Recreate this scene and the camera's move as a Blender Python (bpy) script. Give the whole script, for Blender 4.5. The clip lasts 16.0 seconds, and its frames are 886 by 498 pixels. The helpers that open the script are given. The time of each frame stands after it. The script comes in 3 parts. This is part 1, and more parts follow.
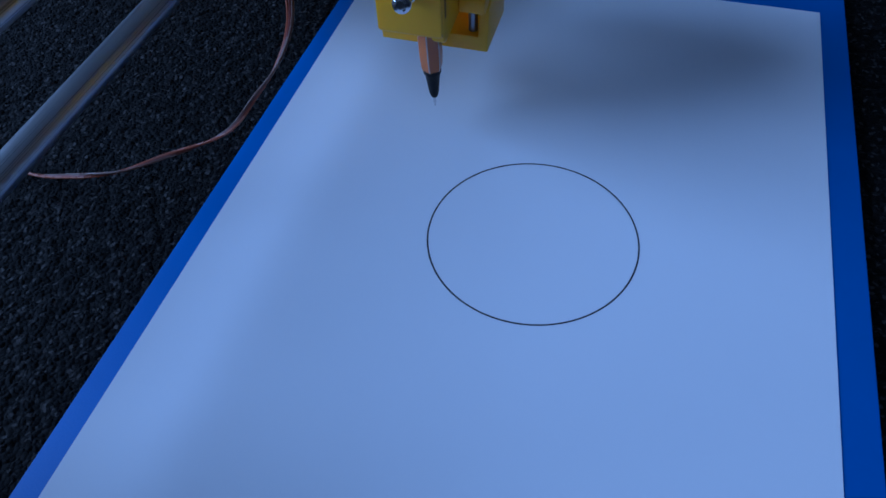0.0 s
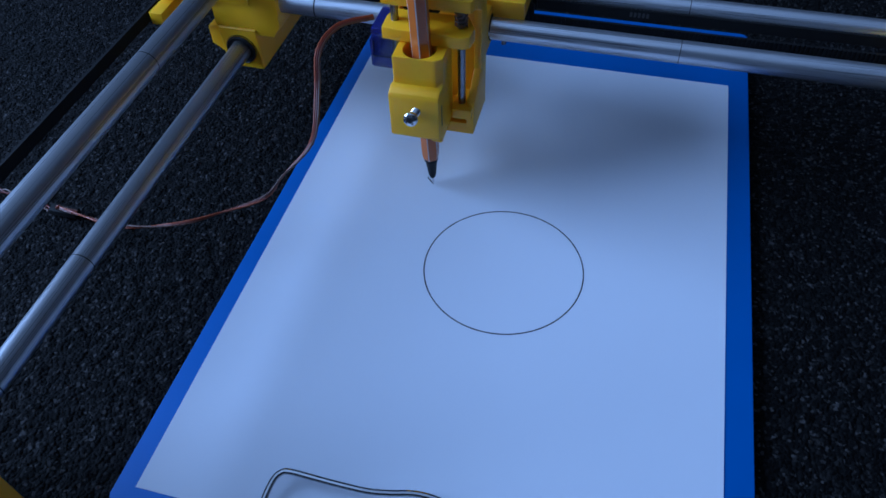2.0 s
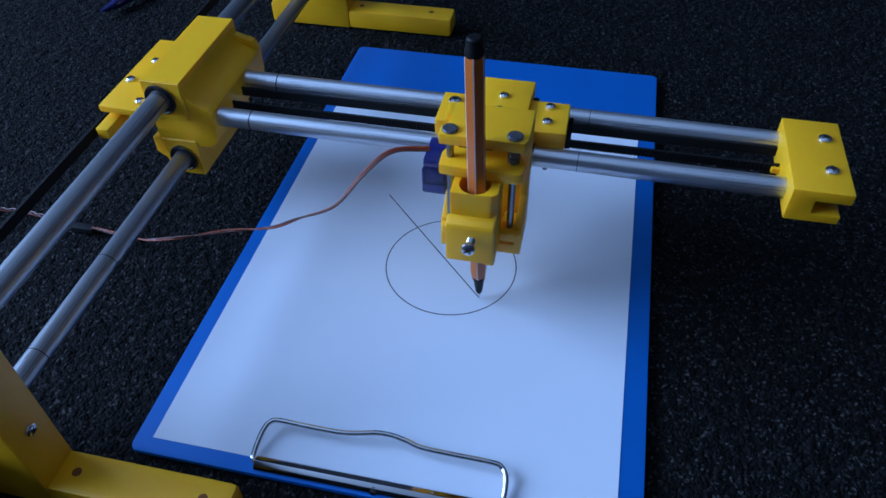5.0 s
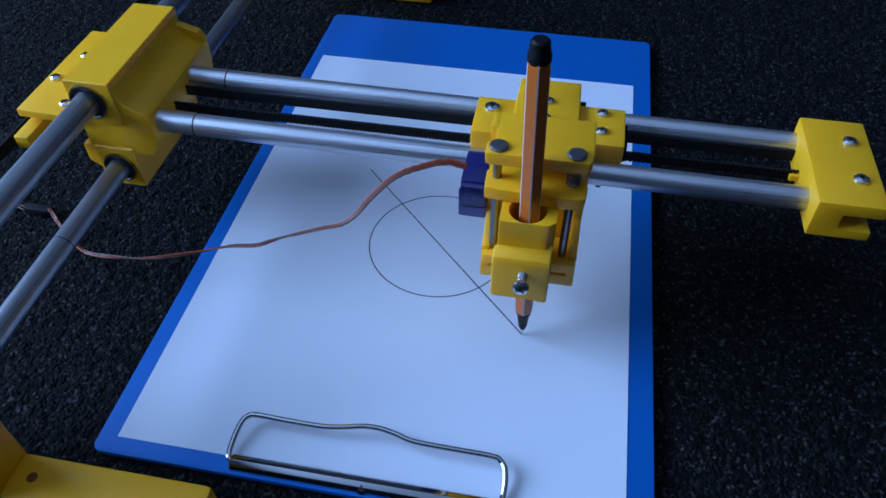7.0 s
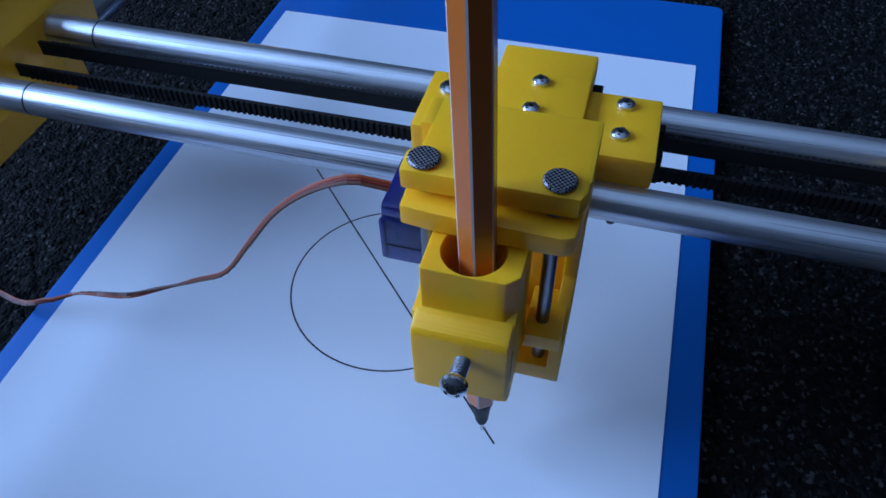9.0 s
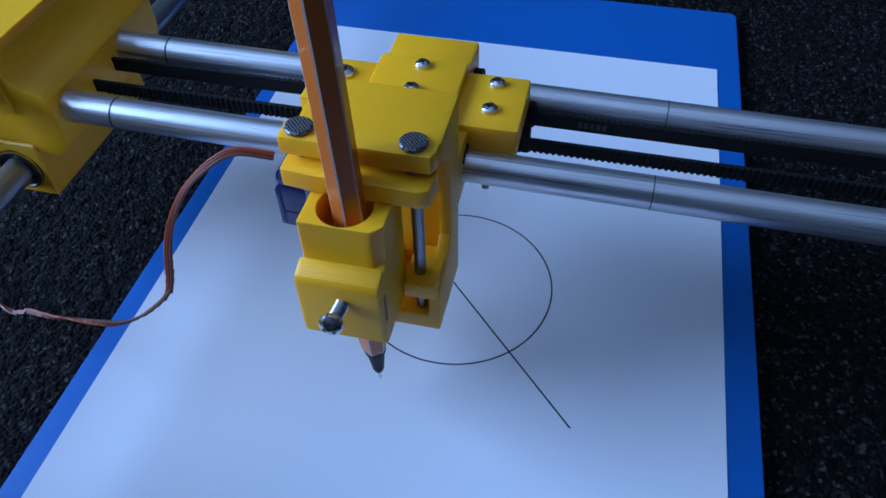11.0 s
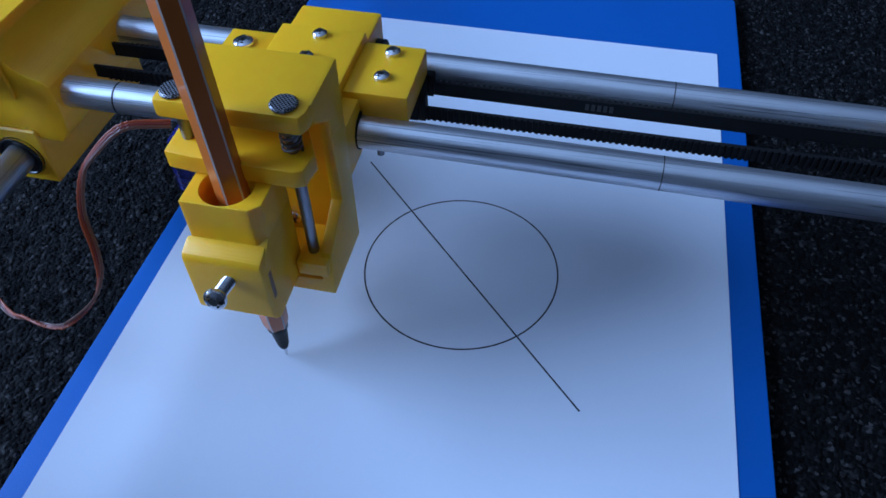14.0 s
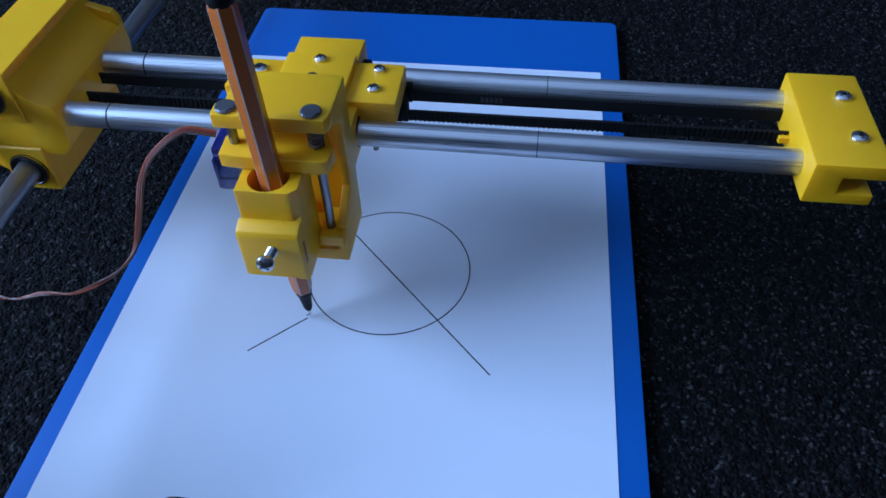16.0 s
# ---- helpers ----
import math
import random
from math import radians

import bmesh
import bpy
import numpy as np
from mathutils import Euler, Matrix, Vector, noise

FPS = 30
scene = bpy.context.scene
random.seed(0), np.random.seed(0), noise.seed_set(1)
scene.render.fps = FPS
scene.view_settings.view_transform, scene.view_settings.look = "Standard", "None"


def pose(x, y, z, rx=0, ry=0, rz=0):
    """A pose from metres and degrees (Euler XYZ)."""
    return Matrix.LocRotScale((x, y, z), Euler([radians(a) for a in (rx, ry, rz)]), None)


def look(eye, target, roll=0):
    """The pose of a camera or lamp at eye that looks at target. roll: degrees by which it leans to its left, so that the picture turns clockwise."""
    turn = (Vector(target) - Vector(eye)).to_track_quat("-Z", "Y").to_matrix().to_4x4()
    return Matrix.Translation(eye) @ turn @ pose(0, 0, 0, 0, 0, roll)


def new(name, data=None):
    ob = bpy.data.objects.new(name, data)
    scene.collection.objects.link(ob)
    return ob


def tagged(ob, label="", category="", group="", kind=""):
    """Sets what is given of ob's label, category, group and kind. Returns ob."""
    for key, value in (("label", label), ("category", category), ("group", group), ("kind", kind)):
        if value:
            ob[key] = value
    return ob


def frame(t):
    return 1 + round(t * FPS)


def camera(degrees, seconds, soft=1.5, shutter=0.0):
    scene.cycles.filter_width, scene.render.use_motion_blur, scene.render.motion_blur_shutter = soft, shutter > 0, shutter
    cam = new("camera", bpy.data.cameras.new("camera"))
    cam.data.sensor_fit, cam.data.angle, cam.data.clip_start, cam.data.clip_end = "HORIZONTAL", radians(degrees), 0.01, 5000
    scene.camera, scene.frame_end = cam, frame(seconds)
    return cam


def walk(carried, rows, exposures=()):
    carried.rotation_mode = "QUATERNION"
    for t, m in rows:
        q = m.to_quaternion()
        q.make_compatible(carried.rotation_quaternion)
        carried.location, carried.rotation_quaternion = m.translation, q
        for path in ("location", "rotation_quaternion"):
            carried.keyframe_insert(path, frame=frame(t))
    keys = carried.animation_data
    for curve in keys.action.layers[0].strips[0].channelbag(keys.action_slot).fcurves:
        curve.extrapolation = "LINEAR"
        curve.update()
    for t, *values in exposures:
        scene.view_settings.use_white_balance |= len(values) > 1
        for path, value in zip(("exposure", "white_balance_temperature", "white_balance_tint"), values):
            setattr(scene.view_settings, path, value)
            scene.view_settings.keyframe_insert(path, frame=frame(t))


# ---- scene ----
cam = camera(61.4, 16.0, soft=1.6)
walk(cam, [
    (0.0, pose(0.1344, -0.0330, 0.2015, 39.35, 1.83, 16.06)),
    (0.5, pose(0.1378, -0.0443, 0.2216, 42.01, 2.78, 17.93)),
    (1.0, pose(0.1431, -0.0384, 0.2195, 41.79, 2.15, 16.30)),
    (1.5, pose(0.1456, -0.0420, 0.2254, 41.35, 2.30, 15.72)),
    (2.0, pose(0.1457, -0.0821, 0.2669, 41.17, 1.41, 14.43)),
    (2.5, pose(0.1600, -0.1353, 0.3102, 42.74, 2.30, 13.82)),
    (3.0, pose(0.1673, -0.1743, 0.3310, 43.78, 0.98, 12.89)),
    (3.5, pose(0.1736, -0.1710, 0.3308, 44.01, 0.67, 11.80)),
    (4.0, pose(0.1632, -0.1677, 0.3252, 44.68, 0.51, 12.29)),
    (4.5, pose(0.1633, -0.1601, 0.3169, 44.94, 0.45, 12.66)),
    (5.0, pose(0.1735, -0.1472, 0.3054, 44.87, 0.90, 12.31)),
    (7.5, pose(0.1631, -0.1185, 0.2708, 42.43, 0.20, 10.41)),
    (8.0, pose(0.1720, -0.0569, 0.2495, 40.75, 0.05, 14.16)),
    (8.5, pose(0.1800, -0.0263, 0.2247, 42.06, 1.37, 16.60)),
    (9.0, pose(0.1784, -0.0223, 0.2119, 41.64, 1.20, 15.42)),
    (11.5, pose(0.1477, -0.0432, 0.2233, 42.03, 0.77, 12.92)),
    (12.0, pose(0.1503, -0.0413, 0.2222, 40.97, 0.95, 13.47)),
    (12.5, pose(0.1496, -0.0407, 0.2191, 41.04, 0.76, 13.36)),
    (13.0, pose(0.1476, -0.0441, 0.2157, 40.98, 0.20, 12.93)),
    (13.5, pose(0.1510, -0.0450, 0.2203, 40.77, 0.80, 13.03)),
    (14.0, pose(0.1448, -0.0434, 0.2197, 41.38, 0.53, 12.04)),
    (14.5, pose(0.1452, -0.0437, 0.2232, 41.80, 0.81, 11.73)),
    (15.0, pose(0.1434, -0.0482, 0.2250, 42.38, 0.63, 11.09)),
    (15.5, pose(0.1483, -0.0549, 0.2326, 42.08, 0.27, 10.29)),
    (16.0, pose(0.1659, -0.0815, 0.2575, 42.45, 1.03, 6.65)),
], exposures=[(0.0, -0.70, 5500, 10), (1.5, -0.46, 5750, 10), (2.5, -0.33, 6000, 10), (3.5, -0.13, 6100, 10), (9.0, -0.13, 6150, 10), (11.5, 0.0, 6250, 10), (16.0, 0.07, 6250, 10)])

# ---- light: a dim room at dusk, one window ----
world = bpy.data.worlds.new("dusk_sky")
scene.world = world
world.use_nodes = True
wn = world.node_tree.nodes
sky = wn.new("ShaderNodeTexSky")
sky.sky_type = "NISHITA"
sky.sun_disc = False
sky.sun_elevation, sky.sun_rotation = radians(8), radians(250)
world.node_tree.links.new(sky.outputs[0], wn["Background"].inputs[0])
wn["Background"].inputs[1].default_value = 0.05

WALL_X = -1.8
window_lamp = bpy.data.lights.new("window_light", "AREA")
window_lamp.shape, window_lamp.size, window_lamp.size_y = "RECTANGLE", 1.75, 1.25
window_lamp.energy = 128.0
window_lamp.color = (0.36, 0.57, 1.0)
lamp = new("window_light", window_lamp)
lamp.matrix_world = look((WALL_X - 0.02, -0.2, 1.05), (WALL_X + 1.0, -0.13, 0.92))


# ---- materials ----
def material(name, base, rough=0.5, metal=0.0, spec=0.5, vary=0.08, scale=60.0, bump=0.1, fine=900.0, coat=0.0):
    """Principled surface with colour variation and relief at two scales."""
    m = bpy.data.materials.new(name)
    m.use_nodes = True
    n, l = m.node_tree.nodes, m.node_tree.links
    b = n["Principled BSDF"]
    b.inputs["Roughness"].default_value, b.inputs["Metallic"].default_value = rough, metal
    b.inputs["Specular IOR Level"].default_value = spec
    b.inputs["Coat Weight"].default_value = coat
    tex = n.new("ShaderNodeTexCoord")
    big, small = n.new("ShaderNodeTexNoise"), n.new("ShaderNodeTexNoise")
    for x, s in ((big, scale), (small, fine)):
        x.inputs["Scale"].default_value, x.inputs["Detail"].default_value = s, 4.0
        l.new(tex.outputs["Object"], x.inputs["Vector"])
    mix = n.new("ShaderNodeMix")
    mix.data_type = "RGBA"
    mix.inputs["A"].default_value = (*[c * (1 - vary) for c in base], 1)
    mix.inputs["B"].default_value = (*[min(1, c * (1 + vary)) for c in base], 1)
    l.new(big.outputs["Fac"], mix.inputs["Factor"])
    l.new(mix.outputs["Result"], b.inputs["Base Color"])
    rr = n.new("ShaderNodeMapRange")
    rr.inputs["To Min"].default_value, rr.inputs["To Max"].default_value = max(0.02, rough - 0.08), min(1, rough + 0.08)
    l.new(small.outputs["Fac"], rr.inputs["Value"])
    l.new(rr.outputs[0], b.inputs["Roughness"])
    bp = n.new("ShaderNodeBump")
    bp.inputs["Strength"].default_value, bp.inputs["Distance"].default_value = bump, 0.0004
    l.new(small.outputs["Fac"], bp.inputs["Height"])
    l.new(bp.outputs[0], b.inputs["Normal"])
    return m


def printed_plastic(name, base):
    """Filament print: fine layer lines, slight translucency, gloss."""
    m = material(name, base, rough=0.42, vary=0.05, scale=45, bump=0.08, fine=500)
    n, l = m.node_tree.nodes, m.node_tree.links
    b = n["Principled BSDF"]
    b.inputs["Subsurface Weight"].default_value = 0.35
    b.inputs["Subsurface Radius"].default_value = (0.004, 0.0025, 0.0005)
    b.inputs["Subsurface Scale"].default_value = 0.9
    tex = n.new("ShaderNodeTexCoord")
    wave = n.new("ShaderNodeTexWave")
    wave.bands_direction = "Z"
    wave.inputs["Scale"].default_value = 900.0
    wave.inputs["Distortion"].default_value = 1.2
    l.new(tex.outputs["Object"], wave.inputs["Vector"])
    old = [x for x in n if x.bl_idname == "ShaderNodeBump"][0]
    bp = n.new("ShaderNodeBump")
    bp.inputs["Strength"].default_value, bp.inputs["Distance"].default_value = 0.25, 0.0001
    l.new(wave.outputs["Fac"], bp.inputs["Height"])
    l.new(old.outputs[0], bp.inputs["Normal"])
    l.new(bp.outputs[0], b.inputs["Normal"])
    return m


def brushed_tube(name, axis, base=(0.72, 0.74, 0.78), lo=0.12, hi=0.45):
    """Drawn aluminium tube: bright, with fine scratches and painted-in reflection streaks along its length."""
    m = material(name, base, rough=0.3, metal=0.94, vary=0.1, scale=30, bump=0.03, coat=0.3)
    n, l = m.node_tree.nodes, m.node_tree.links
    b = n["Principled BSDF"]
    b.inputs["Coat Roughness"].default_value = 0.09
    tex, mp, ns, ns2 = n.new("ShaderNodeTexCoord"), n.new("ShaderNodeMapping"), n.new("ShaderNodeTexNoise"), n.new("ShaderNodeTexNoise")
    mp.inputs["Scale"].default_value = [(1.4 if i == axis else 1100) for i in range(3)]
    ns.inputs["Scale"].default_value, ns.inputs["Detail"].default_value = 1.0, 4.0
    ns2.inputs["Scale"].default_value, ns2.inputs["Detail"].default_value = 2.3, 3.0
    rr, ramp, mx = n.new("ShaderNodeMapRange"), n.new("ShaderNodeValToRGB"), n.new("ShaderNodeMix")
    rr.inputs["To Min"].default_value, rr.inputs["To Max"].default_value = lo, hi
    for x in (ns, ns2):
        l.new(mp.outputs[0], x.inputs["Vector"])
    l.new(tex.outputs["Object"], mp.inputs["Vector"])
    l.new(ns.outputs["Fac"], rr.inputs["Value"])
    l.new(rr.outputs[0], b.inputs["Roughness"])
    # dark lines in the colour: scratches, and reflected edges painted in
    ramp.color_ramp.elements[0].position, ramp.color_ramp.elements[1].position = 0.36, 0.42
    ramp.color_ramp.elements[0].color, ramp.color_ramp.elements[1].color = (0.3, 0.3, 0.32, 1), (1, 1, 1, 1)
    l.new(ns2.outputs["Fac"], ramp.inputs["Fac"])
    mx.data_type, mx.blend_type = "RGBA", "MULTIPLY"
    mx.inputs["Factor"].default_value = 0.8
    old = [x for x in n if x.bl_idname == "ShaderNodeMix"][0]
    l.new(old.outputs["Result"], mx.inputs["A"])
    l.new(ramp.outputs["Color"], mx.inputs["B"])
    l.new(mx.outputs["Result"], b.inputs["Base Color"])
    bp = n.new("ShaderNodeBump")
    bp.inputs["Strength"].default_value, bp.inputs["Distance"].default_value = 0.5, 0.0002
    l.new(ns.outputs["Fac"], bp.inputs["Height"])
    l.new(bp.outputs[0], b.inputs["Normal"])
    return m


YELLOW = printed_plastic("yellow_plastic", (0.92, 0.455, 0.007))
# the yellow plastic as it looks in shade, for painted holes and slot
SHADED_YELLOW = printed_plastic("shaded_yellow_plastic", (0.22, 0.05, 0.002))
# same aluminium on both axes; the y base is darkened to paint in dimmer light
TUBE_X, TUBE_Y_DIMMED = brushed_tube("aluminium_tube_x", 0, (0.68, 0.70, 0.74), 0.26, 0.48), brushed_tube("dimmed_aluminium_tube_y", 1, (0.36, 0.37, 0.39), 0.28, 0.54)
STEEL = material("zinc_steel", (0.72, 0.72, 0.74), rough=0.22, metal=1.0, vary=0.08, scale=200, bump=0.05)
DARK_STEEL = material("dark_steel", (0.24, 0.24, 0.26), rough=0.35, metal=1.0, vary=0.15, scale=300, bump=0.1)
# black for the painted shade in screw crosses and for the tubes' score rings
RECESS_SHADE_SCORE = material("recess_shade_and_score_black", (0.02, 0.02, 0.02), rough=0.6)
CHROME = material("chrome", (0.46, 0.46, 0.47), rough=0.05, metal=1.0, vary=0.03, scale=40, bump=0.0)
RUBBER = material("black_rubber", (0.006, 0.006, 0.0065), rough=0.7, spec=0.2, vary=0.3, scale=120)
BEARING = material("black_bearing_seal", (0.015, 0.015, 0.016), rough=0.35, vary=0.2)
BOARD = material("blue_board", (0.005, 0.128, 0.48), rough=0.55, spec=0.3, vary=0.08, scale=25, bump=0.15, fine=1500)
PAPER = material("white_paper", (0.73, 0.76, 0.83), rough=0.85, spec=0.2, vary=0.015, scale=18, bump=0.05, fine=2500)
MARK_GREY = material("faded_grey_print", (0.035, 0.035, 0.038), rough=0.7, vary=0.3, scale=900)
INK = material("black_ink", (0.012, 0.012, 0.02), rough=0.6, vary=0.3, scale=900)
PEN_ORANGE = material("orange_pen_barrel", (0.56, 0.135, 0.02), rough=0.32, vary=0.05, scale=120, bump=0.02, coat=0.3)
PEN_STRIPE = material("white_pen_stripe", (0.55, 0.47, 0.42), rough=0.35, vary=0.03)
PEN_BLACK = material("black_pen_plastic", (0.006, 0.006, 0.007), rough=0.5, spec=0.18, vary=0.2)
SERVO = material("blue_servo_case", (0.06, 0.075, 0.46), rough=0.14, vary=0.15, scale=150, coat=0.4)
SERVO.node_tree.nodes["Principled BSDF"].inputs["Transmission Weight"].default_value = 0.8
SERVO_CORE = material("dark_servo_gears", (0.03, 0.03, 0.05), rough=0.4, vary=0.3, scale=300)
NAVY = material("navy_pen_plastic", (0.010, 0.014, 0.12), rough=0.2, vary=0.15, scale=150, coat=0.3)
WIRE_A = material("orange_wire", (0.30, 0.052, 0.012), rough=0.45, vary=0.1, scale=300)
WIRE_B = material("brown_wire", (0.11, 0.04, 0.022), rough=0.45, vary=0.1, scale=300)
WIRE_C = material("red_wire", (0.17, 0.02, 0.011), rough=0.45, vary=0.1, scale=300)
# unseen room paints: dark walls cut fill and reflections, white ceiling softens shadows
WALLPAINT = material("wall_paint", (0.10, 0.10, 0.11), rough=0.9, vary=0.04, scale=4, bump=0.1, fine=200)
DARKPAINT = material("dark_wall_paint", (0.05, 0.05, 0.055), rough=0.9, vary=0.05, scale=4, bump=0.1, fine=200)
CEILPAINT = material("ceiling_paint", (0.82, 0.82, 0.82), rough=0.9, vary=0.03, scale=4)
WHITE_FRAME = material("white_window_frame", (0.75, 0.75, 0.74), rough=0.4, vary=0.03)


def carpet_material():
    """Charcoal loop pile: each loop a small bump with a tone of its own, pale flecks among them."""
    m = material("charcoal_carpet", (0.0028, 0.0028, 0.003), rough=0.9, spec=0.12, vary=0.5, scale=90, bump=0.5, fine=2200)
    n, l = m.node_tree.nodes, m.node_tree.links
    b = n["Principled BSDF"]
    tex, vor, warp = n.new("ShaderNodeTexCoord"), n.new("ShaderNodeTexVoronoi"), n.new("ShaderNodeTexNoise")
    warp.inputs["Scale"].default_value = 350.0
    add = n.new("ShaderNodeVectorMath")
    add.operation = "MULTIPLY_ADD"
    add.inputs[1].default_value = (0.0016, 0.0016, 0.0016)
    l.new(tex.outputs["Object"], warp.inputs["Vector"])
    l.new(warp.outputs["Color"], add.inputs[0])
    l.new(tex.outputs["Object"], add.inputs[2])
    vor.inputs["Scale"].default_value = 600.0
    l.new(add.outputs[0], vor.inputs["Vector"])
    sep, ramp, mul = n.new("ShaderNodeSeparateColor"), n.new("ShaderNodeValToRGB"), n.new("ShaderNodeMix")
    l.new(vor.outputs["Color"], sep.inputs[0])
    e = ramp.color_ramp.elements
    e[0].position, e[0].color = 0.0, (0.0011, 0.0011, 0.0012, 1)
    e[1].position, e[1].color = 1.0, (0.017, 0.016, 0.016, 1)
    mid = ramp.color_ramp.elements.new(0.68)
    mid.color = (0.0026, 0.0026, 0.0028, 1)
    l.new(sep.outputs[0], ramp.inputs["Fac"])
    old = [x for x in n if x.bl_idname == "ShaderNodeMix"][0]
    mul.data_type = "RGBA"
    mul.inputs["Factor"].default_value = 0.35
    fleck, fsep, few, pale = n.new("ShaderNodeTexVoronoi"), n.new("ShaderNodeSeparateColor"), n.new("ShaderNodeMapRange"), n.new("ShaderNodeMix")
    fleck.inputs["Scale"].default_value = 760.0
    few.inputs["From Min"].default_value, few.inputs["From Max"].default_value = 0.88, 0.97
    pale.data_type = "RGBA"
    pale.inputs["B"].default_value = (0.062, 0.057, 0.056, 1)
    l.new(add.outputs[0], fleck.inputs["Vector"])
    l.new(fleck.outputs["Color"], fsep.inputs[0])
    l.new(fsep.outputs[1], few.inputs["Value"])
    l.new(few.outputs[0], pale.inputs["Factor"])
    l.new(ramp.outputs["Color"], pale.inputs["A"])
    l.new(pale.outputs["Result"], mul.inputs["A"])
    l.new(old.outputs["Result"], mul.inputs["B"])
    l.new(mul.outputs["Result"], b.inputs["Base Color"])
    fine = [x for x in n if x.bl_idname == "ShaderNodeBump"][0]
    bp = n.new("ShaderNodeBump")
    bp.invert = True
    bp.inputs["Strength"].default_value, bp.inputs["Distance"].default_value = 1.0, 0.0010
    l.new(vor.outputs["Distance"], bp.inputs["Height"])
    l.new(fine.outputs[0], bp.inputs["Normal"])
    l.new(bp.outputs[0], b.inputs["Normal"])
    return m


CARPET = carpet_material()


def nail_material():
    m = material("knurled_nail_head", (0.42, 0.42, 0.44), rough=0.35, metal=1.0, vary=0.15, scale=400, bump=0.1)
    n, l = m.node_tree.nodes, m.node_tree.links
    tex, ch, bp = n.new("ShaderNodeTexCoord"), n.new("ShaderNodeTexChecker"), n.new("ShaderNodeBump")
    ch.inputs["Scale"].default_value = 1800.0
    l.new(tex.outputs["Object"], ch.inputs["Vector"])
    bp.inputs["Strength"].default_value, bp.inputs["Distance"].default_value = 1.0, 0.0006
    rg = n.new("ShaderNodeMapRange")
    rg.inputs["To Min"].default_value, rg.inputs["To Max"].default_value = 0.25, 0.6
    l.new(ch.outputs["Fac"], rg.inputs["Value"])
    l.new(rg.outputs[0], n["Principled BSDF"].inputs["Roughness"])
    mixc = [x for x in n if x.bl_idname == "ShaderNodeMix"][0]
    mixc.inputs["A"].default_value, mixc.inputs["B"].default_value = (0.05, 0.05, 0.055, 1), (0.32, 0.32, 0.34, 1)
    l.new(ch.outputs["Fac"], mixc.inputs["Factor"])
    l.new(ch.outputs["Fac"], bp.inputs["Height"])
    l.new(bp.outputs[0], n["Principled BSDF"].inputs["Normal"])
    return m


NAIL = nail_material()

# ---- mesh tools: millimetres, z counted from the sheet of paper ----
LIFT = 3.3


def part(name, bm, mat, parent, label="", smooth=True, lift=LIFT):
    """One mesh object under a thing or a part."""
    me = bpy.data.meshes.new(name)
    bmesh.ops.recalc_face_normals(bm, faces=bm.faces)
    for v in bm.verts:
        v.co = Vector((v.co.x, v.co.y, v.co.z + lift)) * 0.001
    bm.to_mesh(me)
    bm.free()
    for x in (mat if isinstance(mat, (list, tuple)) else [mat]):
        me.materials.append(x)
    if smooth:
        me.shade_smooth()
        me.set_sharp_from_angle(angle=radians(32))
    ob = new(name, me)
    ob.parent = parent
    if label:
        tagged(ob, label)
    return ob


def thing(name, label, category, group="", kind=""):
    return tagged(new(name), label, category, group, kind)


def merge(*bms):
    """Joins several bmeshes into the first."""
    out = bms[0]
    for b in bms[1:]:
        me = bpy.data.meshes.new("tmp")
        b.to_mesh(me)
        out.from_mesh(me)
        bpy.data.meshes.remove(me)
        b.free()
    return out


def tint(bm, index):
    for f in bm.faces:
        f.material_index = index
    return bm


def bevelled(bm, width, segments=2):
    if width > 0:
        edges = [e for e in bm.edges if len(e.link_faces) == 2 and e.calc_face_angle(0) > radians(35)]
        bmesh.ops.bevel(bm, geom=edges, offset=width, segments=segments, profile=0.6, affect="EDGES", clamp_overlap=True)
    return bm


def box(x0, x1, y0, y1, z0, z1, bevel=0.7):
    bm = bmesh.new()
    bmesh.ops.create_cube(bm, size=1)
    for v in bm.verts:
        v.co = Vector(((x0 + x1) / 2 + v.co.x * (x1 - x0), (y0 + y1) / 2 + v.co.y * (y1 - y0), (z0 + z1) / 2 + v.co.z * (z1 - z0)))
    return bevelled(bm, bevel)


def place(u, v, w, axis):
    """Profile point u, v at depth w along an axis."""
    return {"x": (w, u, v), "y": (u, w, v), "z": (u, v, w)}[axis]


def prism(points, axis, a, b, bevel=0.7):
    """A polygon pushed from a to b along an axis."""
    bm = bmesh.new()
    lo = [bm.verts.new(place(u, v, a, axis)) for u, v in points]
    hi = [bm.verts.new(place(u, v, b, axis)) for u, v in points]
    bm.faces.new(lo)
    bm.faces.new(hi[::-1])
    for i in range(len(points)):
        j = (i + 1) % len(points)
        bm.faces.new((lo[i], hi[i], hi[j], lo[j]))
    bmesh.ops.recalc_face_normals(bm, faces=bm.faces)
    return bevelled(bm, bevel)


